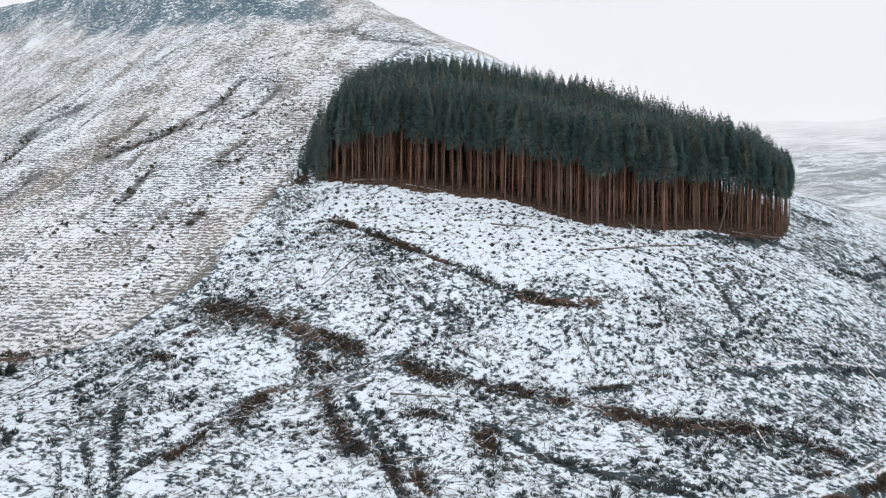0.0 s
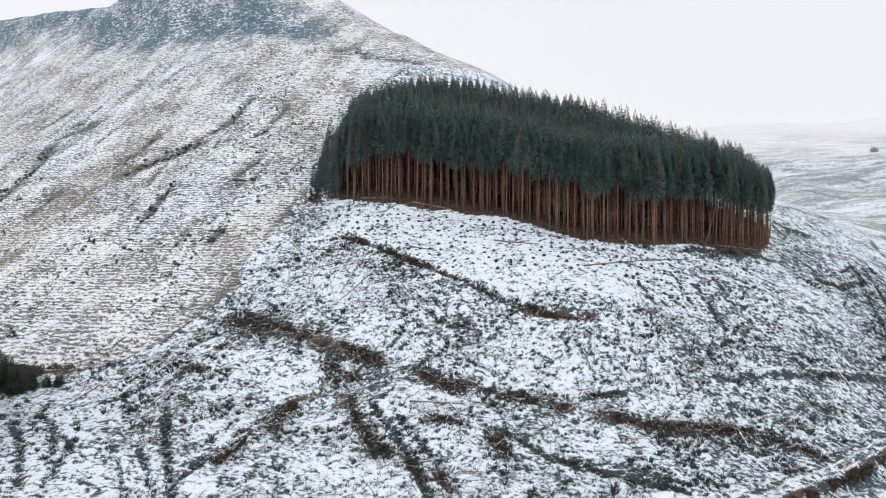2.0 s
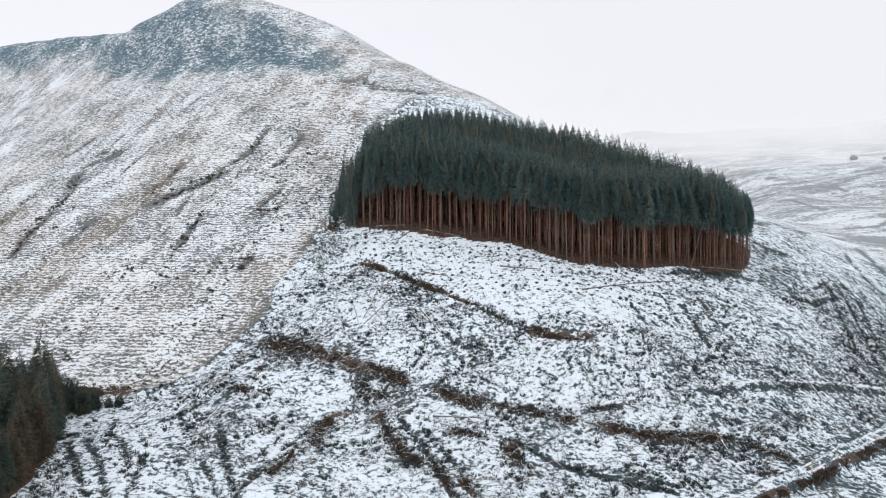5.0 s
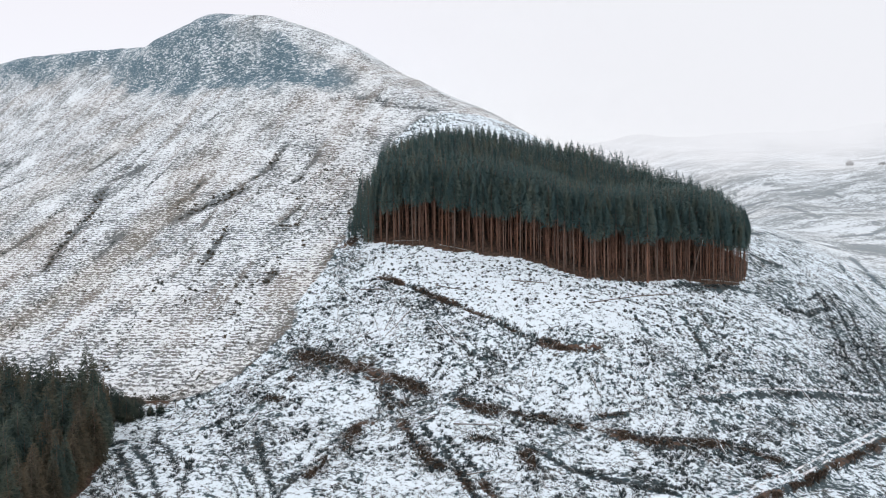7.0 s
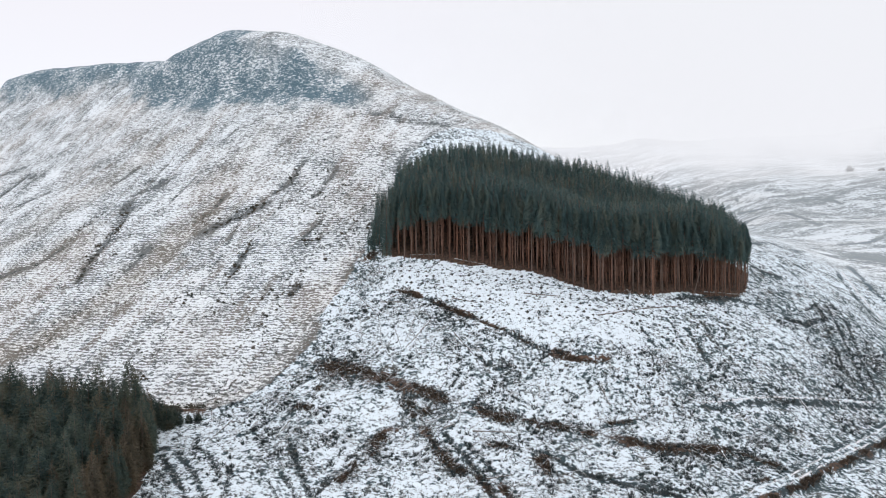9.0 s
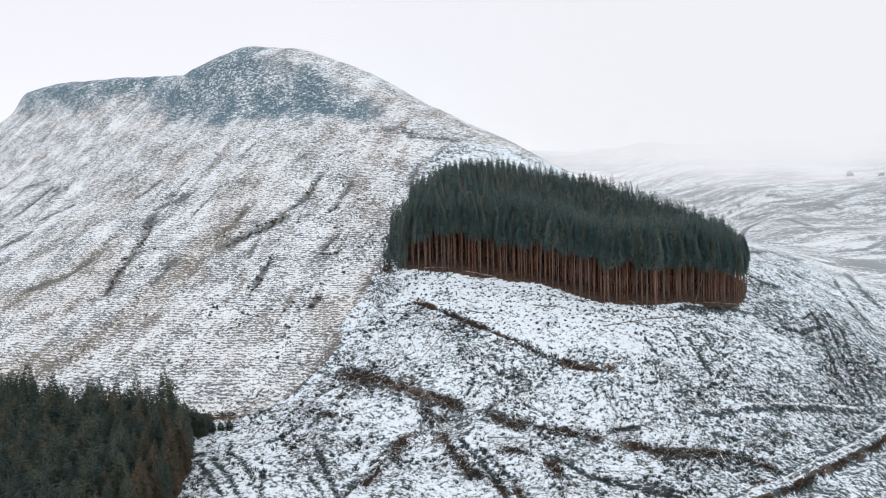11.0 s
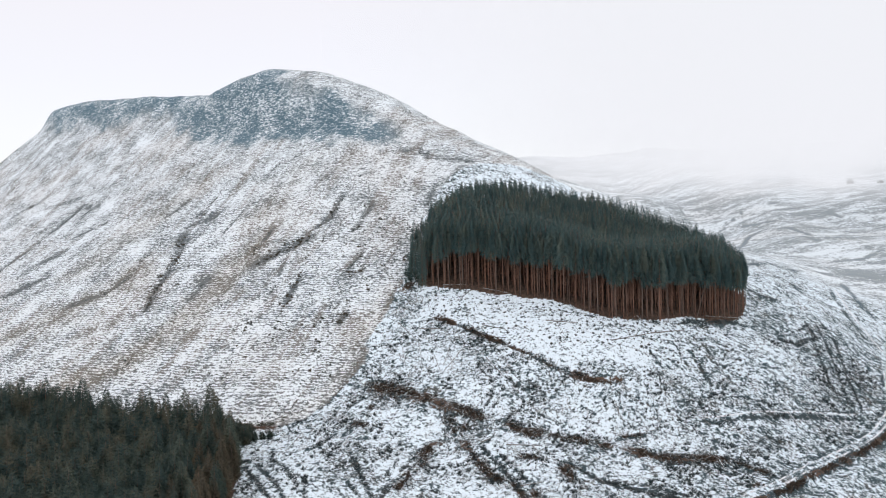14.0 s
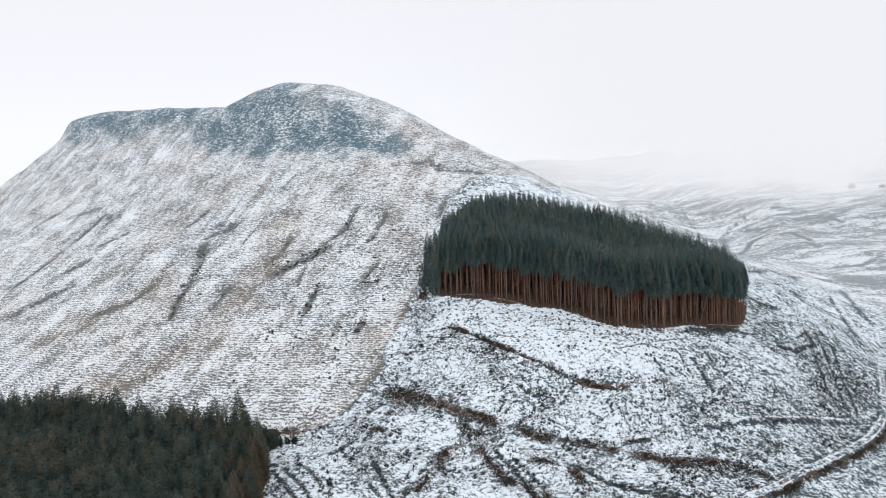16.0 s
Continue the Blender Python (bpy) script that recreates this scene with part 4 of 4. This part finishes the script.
stumps = []
for k in range(5):
    st = new("tree_stump")
    tagged(st, "low dark cut tree stump in thin snow", "stump", "stumps on the felled slope")
    part("stump_body", stump_mesh(rng), st)
    part("dead_grass", stump_moss(rng), st, "dead brown grass round the foot")
    stumps.append(st)
spots = []
y = 150.0
while y < 192:
    x = -30.0 + rng.random()
    while x < 98:
        spots.append((x + rng.gauss(0, 0.32), y + rng.gauss(0, 0.3) - 0.08 * x))
        x += 2.5
    y += 2.5
spots = on_ground(spots)
spots = spots[inside(spots[:, 0], spots[:, 1], CLEAR) & (spots[:, 0] < 72)]
spots = spots[np.argsort(-(spots[:, 1] + 0.12 * spots[:, 0]))][:300]
for count, (x, y, z) in enumerate(spots):
    size = 0.55 + 0.4 * rng.random()
    m = Matrix.LocRotScale((x, y, z), Euler((0, 0, rng.random() * 6.28)), (size, size, size * (0.8 + 0.6 * rng.random())))
    if count < 5:
        stumps[count].matrix_basis = m
    else:
        copy_thing(stumps[rng.randrange(5)], m)


def log_between(a, b, radius, label):
    """A felled pole that lies on the ground, with broken ends and a few snags."""
    n = 7
    pts = [(a[0] + (b[0] - a[0]) * k / n + rng.gauss(0, 0.05), a[1] + (b[1] - a[1]) * k / n + rng.gauss(0, 0.05)) for k in range(n + 1)]
    zs = [float(z) for z in on_ground(pts)[:, 2]]
    lo = np.polyfit(range(n + 1), zs, 1)
    mid = max(zs[k] - np.polyval(lo, k) for k in range(n + 1)) * 0.5
    way = Vector((b[0] - a[0], b[1] - a[1], (zs[-1] - zs[0]))).normalized()
    side = way.cross(Vector((0, 0, 1))).normalized()
    top = side.cross(way)
    v, f = [], []
    for k, p in enumerate(pts):
        r = radius * (1 - 0.45 * k / n) * (1 + rng.gauss(0, 0.05))
        c = Vector((p[0], p[1], np.polyval(lo, k) + mid + r * 0.6))
        for s in range(7):
            w = 2 * math.pi * s / 7
            v.append(c + side * (r * math.cos(w)) + top * (r * math.sin(w)))
    for k in range(n):
        for s in range(7):
            t = (s + 1) % 7
            f.append((k * 7 + s, k * 7 + t, k * 7 + 7 + t, k * 7 + 7 + s))
    f += [tuple(range(6, -1, -1)), tuple(range(n * 7, n * 7 + 7))]
    org = Vector((pts[0][0], pts[0][1], zs[0]))
    ob = new("felled_log", as_mesh("felled_log", [p - org for p in v], f, M_LOG))
    ob.location = org
    return tagged(ob, label, "log", "felled logs")


LOGS = [
    ((-37.6, 180.4), (-30.9, 170.9)), ((-30.8, 177.1), (-22.5, 175.3)), ((-30.9, 170.9), (-29.4, 156.5)), ((-21.3, 165.8), (-23.5, 157.1)),
    ((-22.1, 163.1), (-19.5, 156.4)), ((-10.4, 158.9), (-5.6, 149.3)), ((-16.6, 165.0), (-23.2, 155.1)), ((-10.3, 174.9), (-2.9, 171.7)),
    ((-8.0, 122.8), (1.4, 123.2)), ((10.9, 139.4), (11.5, 141.6)), ((23.6, 136.9), (25.1, 131.9)), ((28.9, 162.1), (43.4, 170.2)),
    ((10.4, 173.7), (19.8, 171.9)), ((-36.5, 172.3), (-35.1, 160.0)), ((-26.2, 163.7), (-24.0, 153.3)), ((65.6, 186.3), (81.0, 191.8)),
    ((-22.5, 196.9), (-14.2, 195.7)), ((-8.7, 193.3), (0.7, 190.3)), ((46.8, 119.7), (47.1, 116.2)), ((78.2, 149.5), (78.6, 143.6)),
    ((43.4, 170.2), (55.7, 175.3)), ((-49.7, 130.5), (-51.9, 122.7)), ((-63.5, 132.6), (-66.2, 123.7)), ((-14.3, 125.3), (-11.8, 126.3)),
    ((-1.1, 123.0), (0.6, 119.4)), ((-6.2, 106.2), (-1.0, 107.3)),
]
for a, b in LOGS:
    log_between(a, b, 0.17 + 0.07 * rng.random(), "thin grey felled log lying on patchy snow")


def leaning_pole(foot, top, radius, label):
    """A wind-blown pole propped among the standing trunks."""
    z0 = ground_at(*foot[:2])
    way = Vector((top[0] - foot[0], top[1] - foot[1], top[2]))
    q = way.to_track_quat("Z", "Y").to_matrix()
    v, f = tube([((0, 0, way.length * t), radius * (1 - 0.5 * t)) for t in (0, 0.35, 0.7, 1.0)], 7, rng, 0.1)
    ob = new("fallen_tree", as_mesh("fallen_tree", [q @ Vector(p) for p in v], f, M_BARK_YOUNG))
    ob.location = (foot[0], foot[1], z0 - 0.1)
    return tagged(ob, label, "fallen tree")


leaning_pole((61.8, 182.2), (65.0, 183.2, 10.5), 0.15, "bare trunk leaning against the stand's outer trees")
leaning_pole((65.5, 183.4), (74.5, 185.9, 2.7), 0.15, "fallen bare trunk propped at the stand's edge")

# sticks strewn over the felled land
FELLED = [(-78, 92), (-80, 136), (-66, 139), (-56, 146), (-49, 161), (-45, 175), (-37, 193), (-27, 192), (11, 184), (27, 176), (76, 181), (92, 188), (118, 214), (125, 180), (96, 140), (62, 112), (40, 92)]


def stick_shape(rng):
    n, r = 1.0, 0.05
    return [(-n / 2, -r, 0), (-n / 2, r, 0), (-n / 2, 0, r * 1.8), (n / 2, -r * 0.5, 0.02), (n / 2, r * 0.5, 0.02), (n / 2, 0, r)], [(0, 3, 5, 2), (1, 2, 5, 4), (0, 2, 1), (3, 4, 5)]


def scatter(count, chance):
    """Random places on the felled land, kept with a local chance."""
    xs, ys = [], []
    while len(xs) < count * 6:
        xs.append(rng.uniform(-82, 126))
        ys.append(rng.uniform(90, 214))
    xs, ys = np.array(xs), np.array(ys)
    ok = inside(xs, ys, FELLED) & ~inside(xs, ys, YOUNG) & (way_dist(xs, ys, ROAD) > 2.2)
    keep = ok & (np.array([rng.random() for _ in range(len(xs))]) < chance(xs, ys))
    xs, ys = xs[keep][:count], ys[keep][:count]
    return xs, ys, relief(xs, ys)


def thick(xs, ys):
    c = 0.35 + 0.4 * value_noise(xs / 4, ys / 4, 41) + 0.25 * value_noise(xs / 13, ys / 13, 42)
    for way, *_ in PILES + HEAPS:
        c = c + 0.9 * np.exp(-(way_dist(xs, ys, way) / 2.2) ** 2)
    for way, *_ in RUTS:
        c = c + 0.4 * np.exp(-(way_dist(xs, ys, way) / 0.5) ** 2) - 0.3 * np.exp(-((way_dist(xs, ys, way) - 1.3) / 0.5) ** 2)
    for px, py, r, much in DRIFTS:
        c = c - much * np.exp(-((xs - px) ** 2 + (ys - py) ** 2) / (r * r))
    return np.clip(c - 0.5 * inside(xs, ys, CLEAR), 0.03, 1)


heap = Joined()
STICKS = []
for n in (0.7, 1.0, 1.4, 2.0, 3.2):
    v, f = stick_shape(rng)
    STICKS.append(([(p[0] * n, p[1] * (0.7 + n * 0.25), p[2] * (0.7 + n * 0.25)) for p in v], f))
xs, ys, zs = scatter(5200, thick)
slope_x, slope_y = land(xs + 0.5, ys) - land(xs - 0.5, ys), land(xs, ys + 0.5) - land(xs, ys - 0.5)
branch_me = [as_mesh("cut_branch", *STICKS[k], M_STICK) for k in (3, 4)]
singles = 0
for x, y, z, gx, gy in zip(xs, ys, zs, slope_x, slope_y):
    k = rng.randrange(5)
    if k > 2 and y < 165 and singles < 290:
        # the longest branches near the camera lie singly
        singles += 1
        ob = new("cut_branch", branch_me[k - 3])
        a = rng.random() * 6.28
        ob.matrix_basis = pose(x, y, z + 0.1, math.degrees(math.atan(gy)), -math.degrees(math.atan(gx)), 0) @ pose(0, 0, 0, 0, 0, math.degrees(a))
        tagged(ob, "long grey cut branch lying on patchy snow", "branch", "cut branches on the felled slope")
        continue
    heap.add(STICKS[k], x, y, z + 0.05 + 0.2 * rng.random() ** 2, rng.random() * 6.28, 1.0, (gx + rng.gauss(0, 0.1), gy + rng.gauss(0, 0.1)))
tagged(new("brash_sticks", heap.mesh("brash_sticks", M_STICK)), "grey cut branches strewn over patchy snow", "brash", kind="stuff")


def tuft_shape(rng, blades, spread_, height):
    v, f = [], []
    for k in range(blades):
        a, lean = rng.random() * 6.28, 0.2 + 0.8 * rng.random()
        x, y = math.cos(a) * spread_ * rng.random() * 0.6, math.sin(a) * spread_ * rng.random() * 0.6
        h, b = height * (0.5 + 0.7 * rng.random()), len(v)
        w = 0.07 + 0.06 * rng.random()
        v += [(x - w * math.sin(a), y + w * math.cos(a), -0.12), (x + w * math.sin(a), y - w * math.cos(a), -0.12), (x + math.cos(a) * spread_ * lean, y + math.sin(a) * spread_ * lean, h)]
        f += [(b, b + 1, b + 2)]
    return v, f


TUFTS = [tuft_shape(rng, 9, 0.45, 0.42) for _ in range(8)]
tufts = Joined()
for x, y, z in zip(*scatter(9000, thick)):
    tufts.add(TUFTS[rng.randrange(8)], x, y, z, rng.random() * 6.28, 0.4 + 0.6 * rng.random())
# bigger tussocks in loose groups
TUSSOCKS = [tuft_shape(rng, 26, 0.62, 0.55) for _ in range(6)]
xs, ys, zs = scatter(3400, lambda a, b: np.clip(0.25 + 0.75 * value_noise(a / 5.5, b / 5.5, 43) + 0.3 * value_noise(a / 17, b / 17, 44), 0, 1) * (1 - 0.8 * inside(a, b, CLEAR)) * np.clip(thick(a, b) * 3, 0, 1))
for x, y, z in zip(xs, ys, zs):
    tufts.add(TUSSOCKS[rng.randrange(6)], x, y, z, rng.random() * 6.28, 0.6 + 0.9 * rng.random() ** 2)
# darker sods along the ruts, furrows and ditches
spots = []
for way, half, _, _, _ in RUTS + PLOUGH:
    length = sum(math.dist(p, q) for p, q in zip(way, way[1:]))
    for _ in range(int(length * min(half, 1.2) * 9)):
        k, t = rng.randrange(len(way) - 1), rng.random()
        spots.append((way[k][0] + (way[k + 1][0] - way[k][0]) * t + rng.gauss(0, half * 0.45), way[k][1] + (way[k + 1][1] - way[k][1]) * t + rng.gauss(0, half * 0.45)))
spots = on_ground(spots)
for x, y, z in spots[value_noise(spots[:, 0] / 1.8, spots[:, 1] / 1.8, 52) > -0.25]:
    tufts.add(TUFTS[rng.randrange(8)], x, y, z, rng.random() * 6.28, 0.5 + 0.7 * rng.random())
tagged(new("grass_tufts", tufts.mesh("grass_tufts", M_TUFT)), "dead dark grass and heather tufts through snow", "grass", kind="stuff")

piles = Joined()
spots = []
for way, half, _, _, _ in PILES + HEAPS + DITCHES[:6] + [(ROAD_BANK, 0.55, 0, 0, 0)]:
    length = sum(math.dist(p, q) for p, q in zip(way, way[1:]))
    for _ in range(int(length * half * 21)):
        k, t = rng.randrange(len(way) - 1), rng.random()
        spots.append((way[k][0] + (way[k + 1][0] - way[k][0]) * t + rng.gauss(0, half * 0.65), way[k][1] + (way[k + 1][1] - way[k][1]) * t + rng.gauss(0, half * 0.65)))
spots = on_ground(spots)
for x, y, z in spots[value_noise(spots[:, 0] / 2.5, spots[:, 1] / 2.5, 51) > -0.15]:
    piles.add(TUFTS[rng.randrange(8)], x, y, z, rng.random() * 6.28, 0.45 + 0.8 * rng.random())
tagged(new("brash_rows", piles.mesh("brash_rows", M_BRASHPILE)), "raked rows of brown brash and rotten branches", "brash", kind="stuff")


# ---- heather and gorse shrubs on the open hill ----
def shrub_mesh(rng):
    v, f = [], []
    for k in range(90):
        a, u = rng.random() * 6.28, rng.random() ** 0.5
        x, y = math.cos(a) * u * 0.8, math.sin(a) * u * 0.6
        z, b = (0.9 - 0.5 * u * u) * rng.random(), len(v)
        d = Vector((rng.gauss(0, 1), rng.gauss(0, 1), rng.random() + 0.3)).normalized() * (0.3 + 0.25 * rng.random())
        s = d.cross(Vector((rng.gauss(0, 1), rng.gauss(0, 1), 0.2))).normalized() * 0.13
        p = Vector((x, y, z))
        v += [p - s, p + s, p + d]
        f += [(b, b + 1, b + 2)]
    return as_mesh("shrub", v, f, M_SHRUB)


shrub_kinds = [shrub_mesh(rng) for _ in range(5)]


def shrub(x, y, size):
    ob = new("shrub", shrub_kinds[rng.randrange(5)])
    ob.location, ob.rotation_euler = (x, y, ground_at(x, y) - 0.05), (0, 0, rng.random() * 6.28)
    ob.scale = (size * (0.8 + 0.5 * rng.random()), size * (0.8 + 0.4 * rng.random()), size * (0.7 + 0.5 * rng.random()))
    return tagged(ob, "low dark heather shrub on snowy hillside", "shrub", "hillside shrubs")


SPOTS = [(-63, 186), (-57, 190), (-78, 195), (-75, 206), (-77, 199), (-36, 211), (-40, 214), (-43, 206), (-91, 189), (-79, 185), (-92, 158),
         (-98, 231), (-88, 230), (-78, 233), (-83, 232), (-130, 248), (-122, 234), (-125, 226), (-131, 221), (-134, 218), (-134, 235),
         (-31, 224), (-33, 216), (-60, 185), (-64, 177), (-57, 186), (-56, 204), (-55, 201), (-53, 219), (-69, 186), (-44, 237),
         (-76, 208), (-78, 196), (-81, 183), (-91, 180), (-58, 187), (-61, 181), (-64, 175), (-66, 169), (-134, 226), (-133, 216), (-111, 197), (-55, 192), (-78, 189), (-88, 192), (-48, 197), (-96, 168), (-53, 204), (-70, 167)]
for x, y in SPOTS:
    for _ in range(4):
        shrub(x + rng.gauss(0, 1.3), y + rng.gauss(0, 1.2), 0.35 + 0.45 * rng.random())
for k, many in ((8, 46), (14, 34), (23, 12), (25, 8), (16, 8), (15, 8)):
    way = GULLIES[k][0]
    for _ in range(many):
        i, t = rng.randrange(len(way) - 1), rng.random()
        shrub(way[i][0] + (way[i + 1][0] - way[i][0]) * t + rng.gauss(0, 1.2), way[i][1] + (way[i + 1][1] - way[i][1]) * t + rng.gauss(0, 0.9), 0.35 + 0.45 * rng.random())
for x, y, size in ((-80, 137, 2.6), (-82.5, 138.5, 3.2), (-77.5, 138, 1.9), (-85, 140, 3.0), (-75, 139.5, 1.3), (-81, 141, 2.0), (-84, 136.5, 3.0), (-79, 139.5, 2.2), (-72.5, 140, 1.1), (331, 597, 3.2), (334, 604, 3.6), (352, 588, 2.8)):
    shrub(x, y, size)

# small heather and rush clumps, in strings down the open hill and thick along its gullies
CLUMPS = [tuft_shape(rng, 14, 0.55, 0.5) for _ in range(8)]
clumps = Joined()
spots = []
while len(spots) < 9000:
    spots.append((rng.uniform(-150, -30), rng.uniform(142, 265)))
p = np.array(spots)
down = 0.92 * p[:, 0] - 0.4 * p[:, 1]
string = value_noise(down / 5.5, (0.4 * p[:, 0] + 0.92 * p[:, 1]) / 30, 61) + 0.6 * value_noise(p[:, 0] / 3, p[:, 1] / 3, 62) + 0.35 * smooth(-110, -60, p[:, 0])
p = on_ground(p[(string > 0.62) & inside(p[:, 0], p[:, 1], HILL) & ~inside(p[:, 0], p[:, 1], YOUNG)])
for x, y, z in p:
    clumps.add(CLUMPS[rng.randrange(8)], x, y, z, rng.random() * 6.28, 0.35 + 0.6 * rng.random())
spots = []
for way, half in GULLIES:
    length = sum(math.dist(a, b) for a, b in zip(way, way[1:]))
    for _ in range(int(length * (0.5 + 0.9 * half))):
        i, t = rng.randrange(len(way) - 1), rng.random()
        spots.append((way[i][0] + (way[i + 1][0] - way[i][0]) * t + rng.gauss(0, half * 1.0), way[i][1] + (way[i + 1][1] - way[i][1]) * t + rng.gauss(0, half * 1.0)))
for x, y, z in on_ground(spots):
    clumps.add(CLUMPS[rng.randrange(8)], x, y, z, rng.random() * 6.28, 0.4 + 0.6 * rng.random())
tagged(new("heather_clumps", clumps.mesh("heather_clumps", M_SHRUB)), "small dark heather clumps strung down the snowy hill", "heather", kind="stuff")

# ---- the gate at the corner of the bank ----
gate = new("field_gate")
tagged(gate, "weathered wooden field gate in a gap of the bank", "gate")
gz = ground_at(-71, 136.1)
gate.location = (-71.1, 136.1, gz)


def box_mesh(name, size, material):
    bm = bmesh.new()
    bmesh.ops.create_cube(bm, size=1.0)
    bmesh.ops.scale(bm, vec=size, verts=bm.verts)
    bmesh.ops.bevel(bm, geom=bm.edges[:], offset=min(size) * 0.15, segments=1, affect="EDGES")
    me = bpy.data.meshes.new(name)
    bm.to_mesh(me)
    bm.free()
    me.materials.append(material)
    return me


post_me, bar_me = box_mesh("post", (0.16, 0.16, 1.7), M_LOG), box_mesh("bar", (4.0, 0.05, 0.10), M_LOG)
for dx in (-2.1, 2.1):
    part("post", post_me, gate).location = (dx, 0, 0.6)
for dz in (0.25, 0.5, 0.75, 1.05):
    part("bar", bar_me, gate).location = (0, 0, dz)


# ---- low cloud over the far side of the valley: see-through sheets that glow ----
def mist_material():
    m = bpy.data.materials.new("glowing_cloud")
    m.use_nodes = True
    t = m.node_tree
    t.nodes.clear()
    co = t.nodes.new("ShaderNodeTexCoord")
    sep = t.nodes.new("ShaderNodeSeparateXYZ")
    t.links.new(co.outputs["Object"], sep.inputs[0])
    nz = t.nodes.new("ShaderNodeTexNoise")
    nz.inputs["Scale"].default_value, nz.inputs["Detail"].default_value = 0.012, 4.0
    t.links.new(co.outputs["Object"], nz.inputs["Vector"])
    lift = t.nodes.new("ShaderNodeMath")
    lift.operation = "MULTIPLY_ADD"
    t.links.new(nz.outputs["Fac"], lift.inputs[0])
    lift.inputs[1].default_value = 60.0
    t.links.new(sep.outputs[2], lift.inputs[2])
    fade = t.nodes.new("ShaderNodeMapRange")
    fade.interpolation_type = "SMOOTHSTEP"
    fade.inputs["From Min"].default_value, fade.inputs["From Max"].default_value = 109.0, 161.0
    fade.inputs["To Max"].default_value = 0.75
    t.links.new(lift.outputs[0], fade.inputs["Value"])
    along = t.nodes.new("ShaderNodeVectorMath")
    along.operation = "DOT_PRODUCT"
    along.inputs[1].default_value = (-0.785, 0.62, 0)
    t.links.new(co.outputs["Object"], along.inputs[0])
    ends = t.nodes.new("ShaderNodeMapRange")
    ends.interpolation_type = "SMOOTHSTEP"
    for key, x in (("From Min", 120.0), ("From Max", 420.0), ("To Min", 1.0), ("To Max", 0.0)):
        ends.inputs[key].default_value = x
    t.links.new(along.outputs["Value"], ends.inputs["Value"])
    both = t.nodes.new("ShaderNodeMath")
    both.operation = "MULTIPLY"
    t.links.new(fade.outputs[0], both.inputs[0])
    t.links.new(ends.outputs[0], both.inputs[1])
    # sky-toned emission stands in for daylight scattered by the mist
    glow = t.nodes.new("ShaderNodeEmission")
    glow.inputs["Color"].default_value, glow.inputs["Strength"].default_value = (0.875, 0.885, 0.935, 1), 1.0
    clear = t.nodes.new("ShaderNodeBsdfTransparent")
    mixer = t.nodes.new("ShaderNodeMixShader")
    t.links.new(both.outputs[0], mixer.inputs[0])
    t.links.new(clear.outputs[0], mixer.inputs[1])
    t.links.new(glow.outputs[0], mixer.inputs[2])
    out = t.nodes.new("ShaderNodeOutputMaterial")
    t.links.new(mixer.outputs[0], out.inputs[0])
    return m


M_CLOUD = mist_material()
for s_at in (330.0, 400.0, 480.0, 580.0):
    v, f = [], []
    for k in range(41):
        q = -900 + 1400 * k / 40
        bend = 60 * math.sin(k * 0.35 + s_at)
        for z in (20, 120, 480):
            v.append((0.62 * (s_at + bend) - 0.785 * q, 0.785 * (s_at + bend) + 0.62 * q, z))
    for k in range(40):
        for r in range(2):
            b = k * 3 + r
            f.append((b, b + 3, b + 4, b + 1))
    tagged(new("backdrop_cloud", as_mesh("backdrop_cloud", v, f, M_CLOUD, True)), "pale self-glowing sheet of low cloud over the far hillside", "cloud", kind="structure")
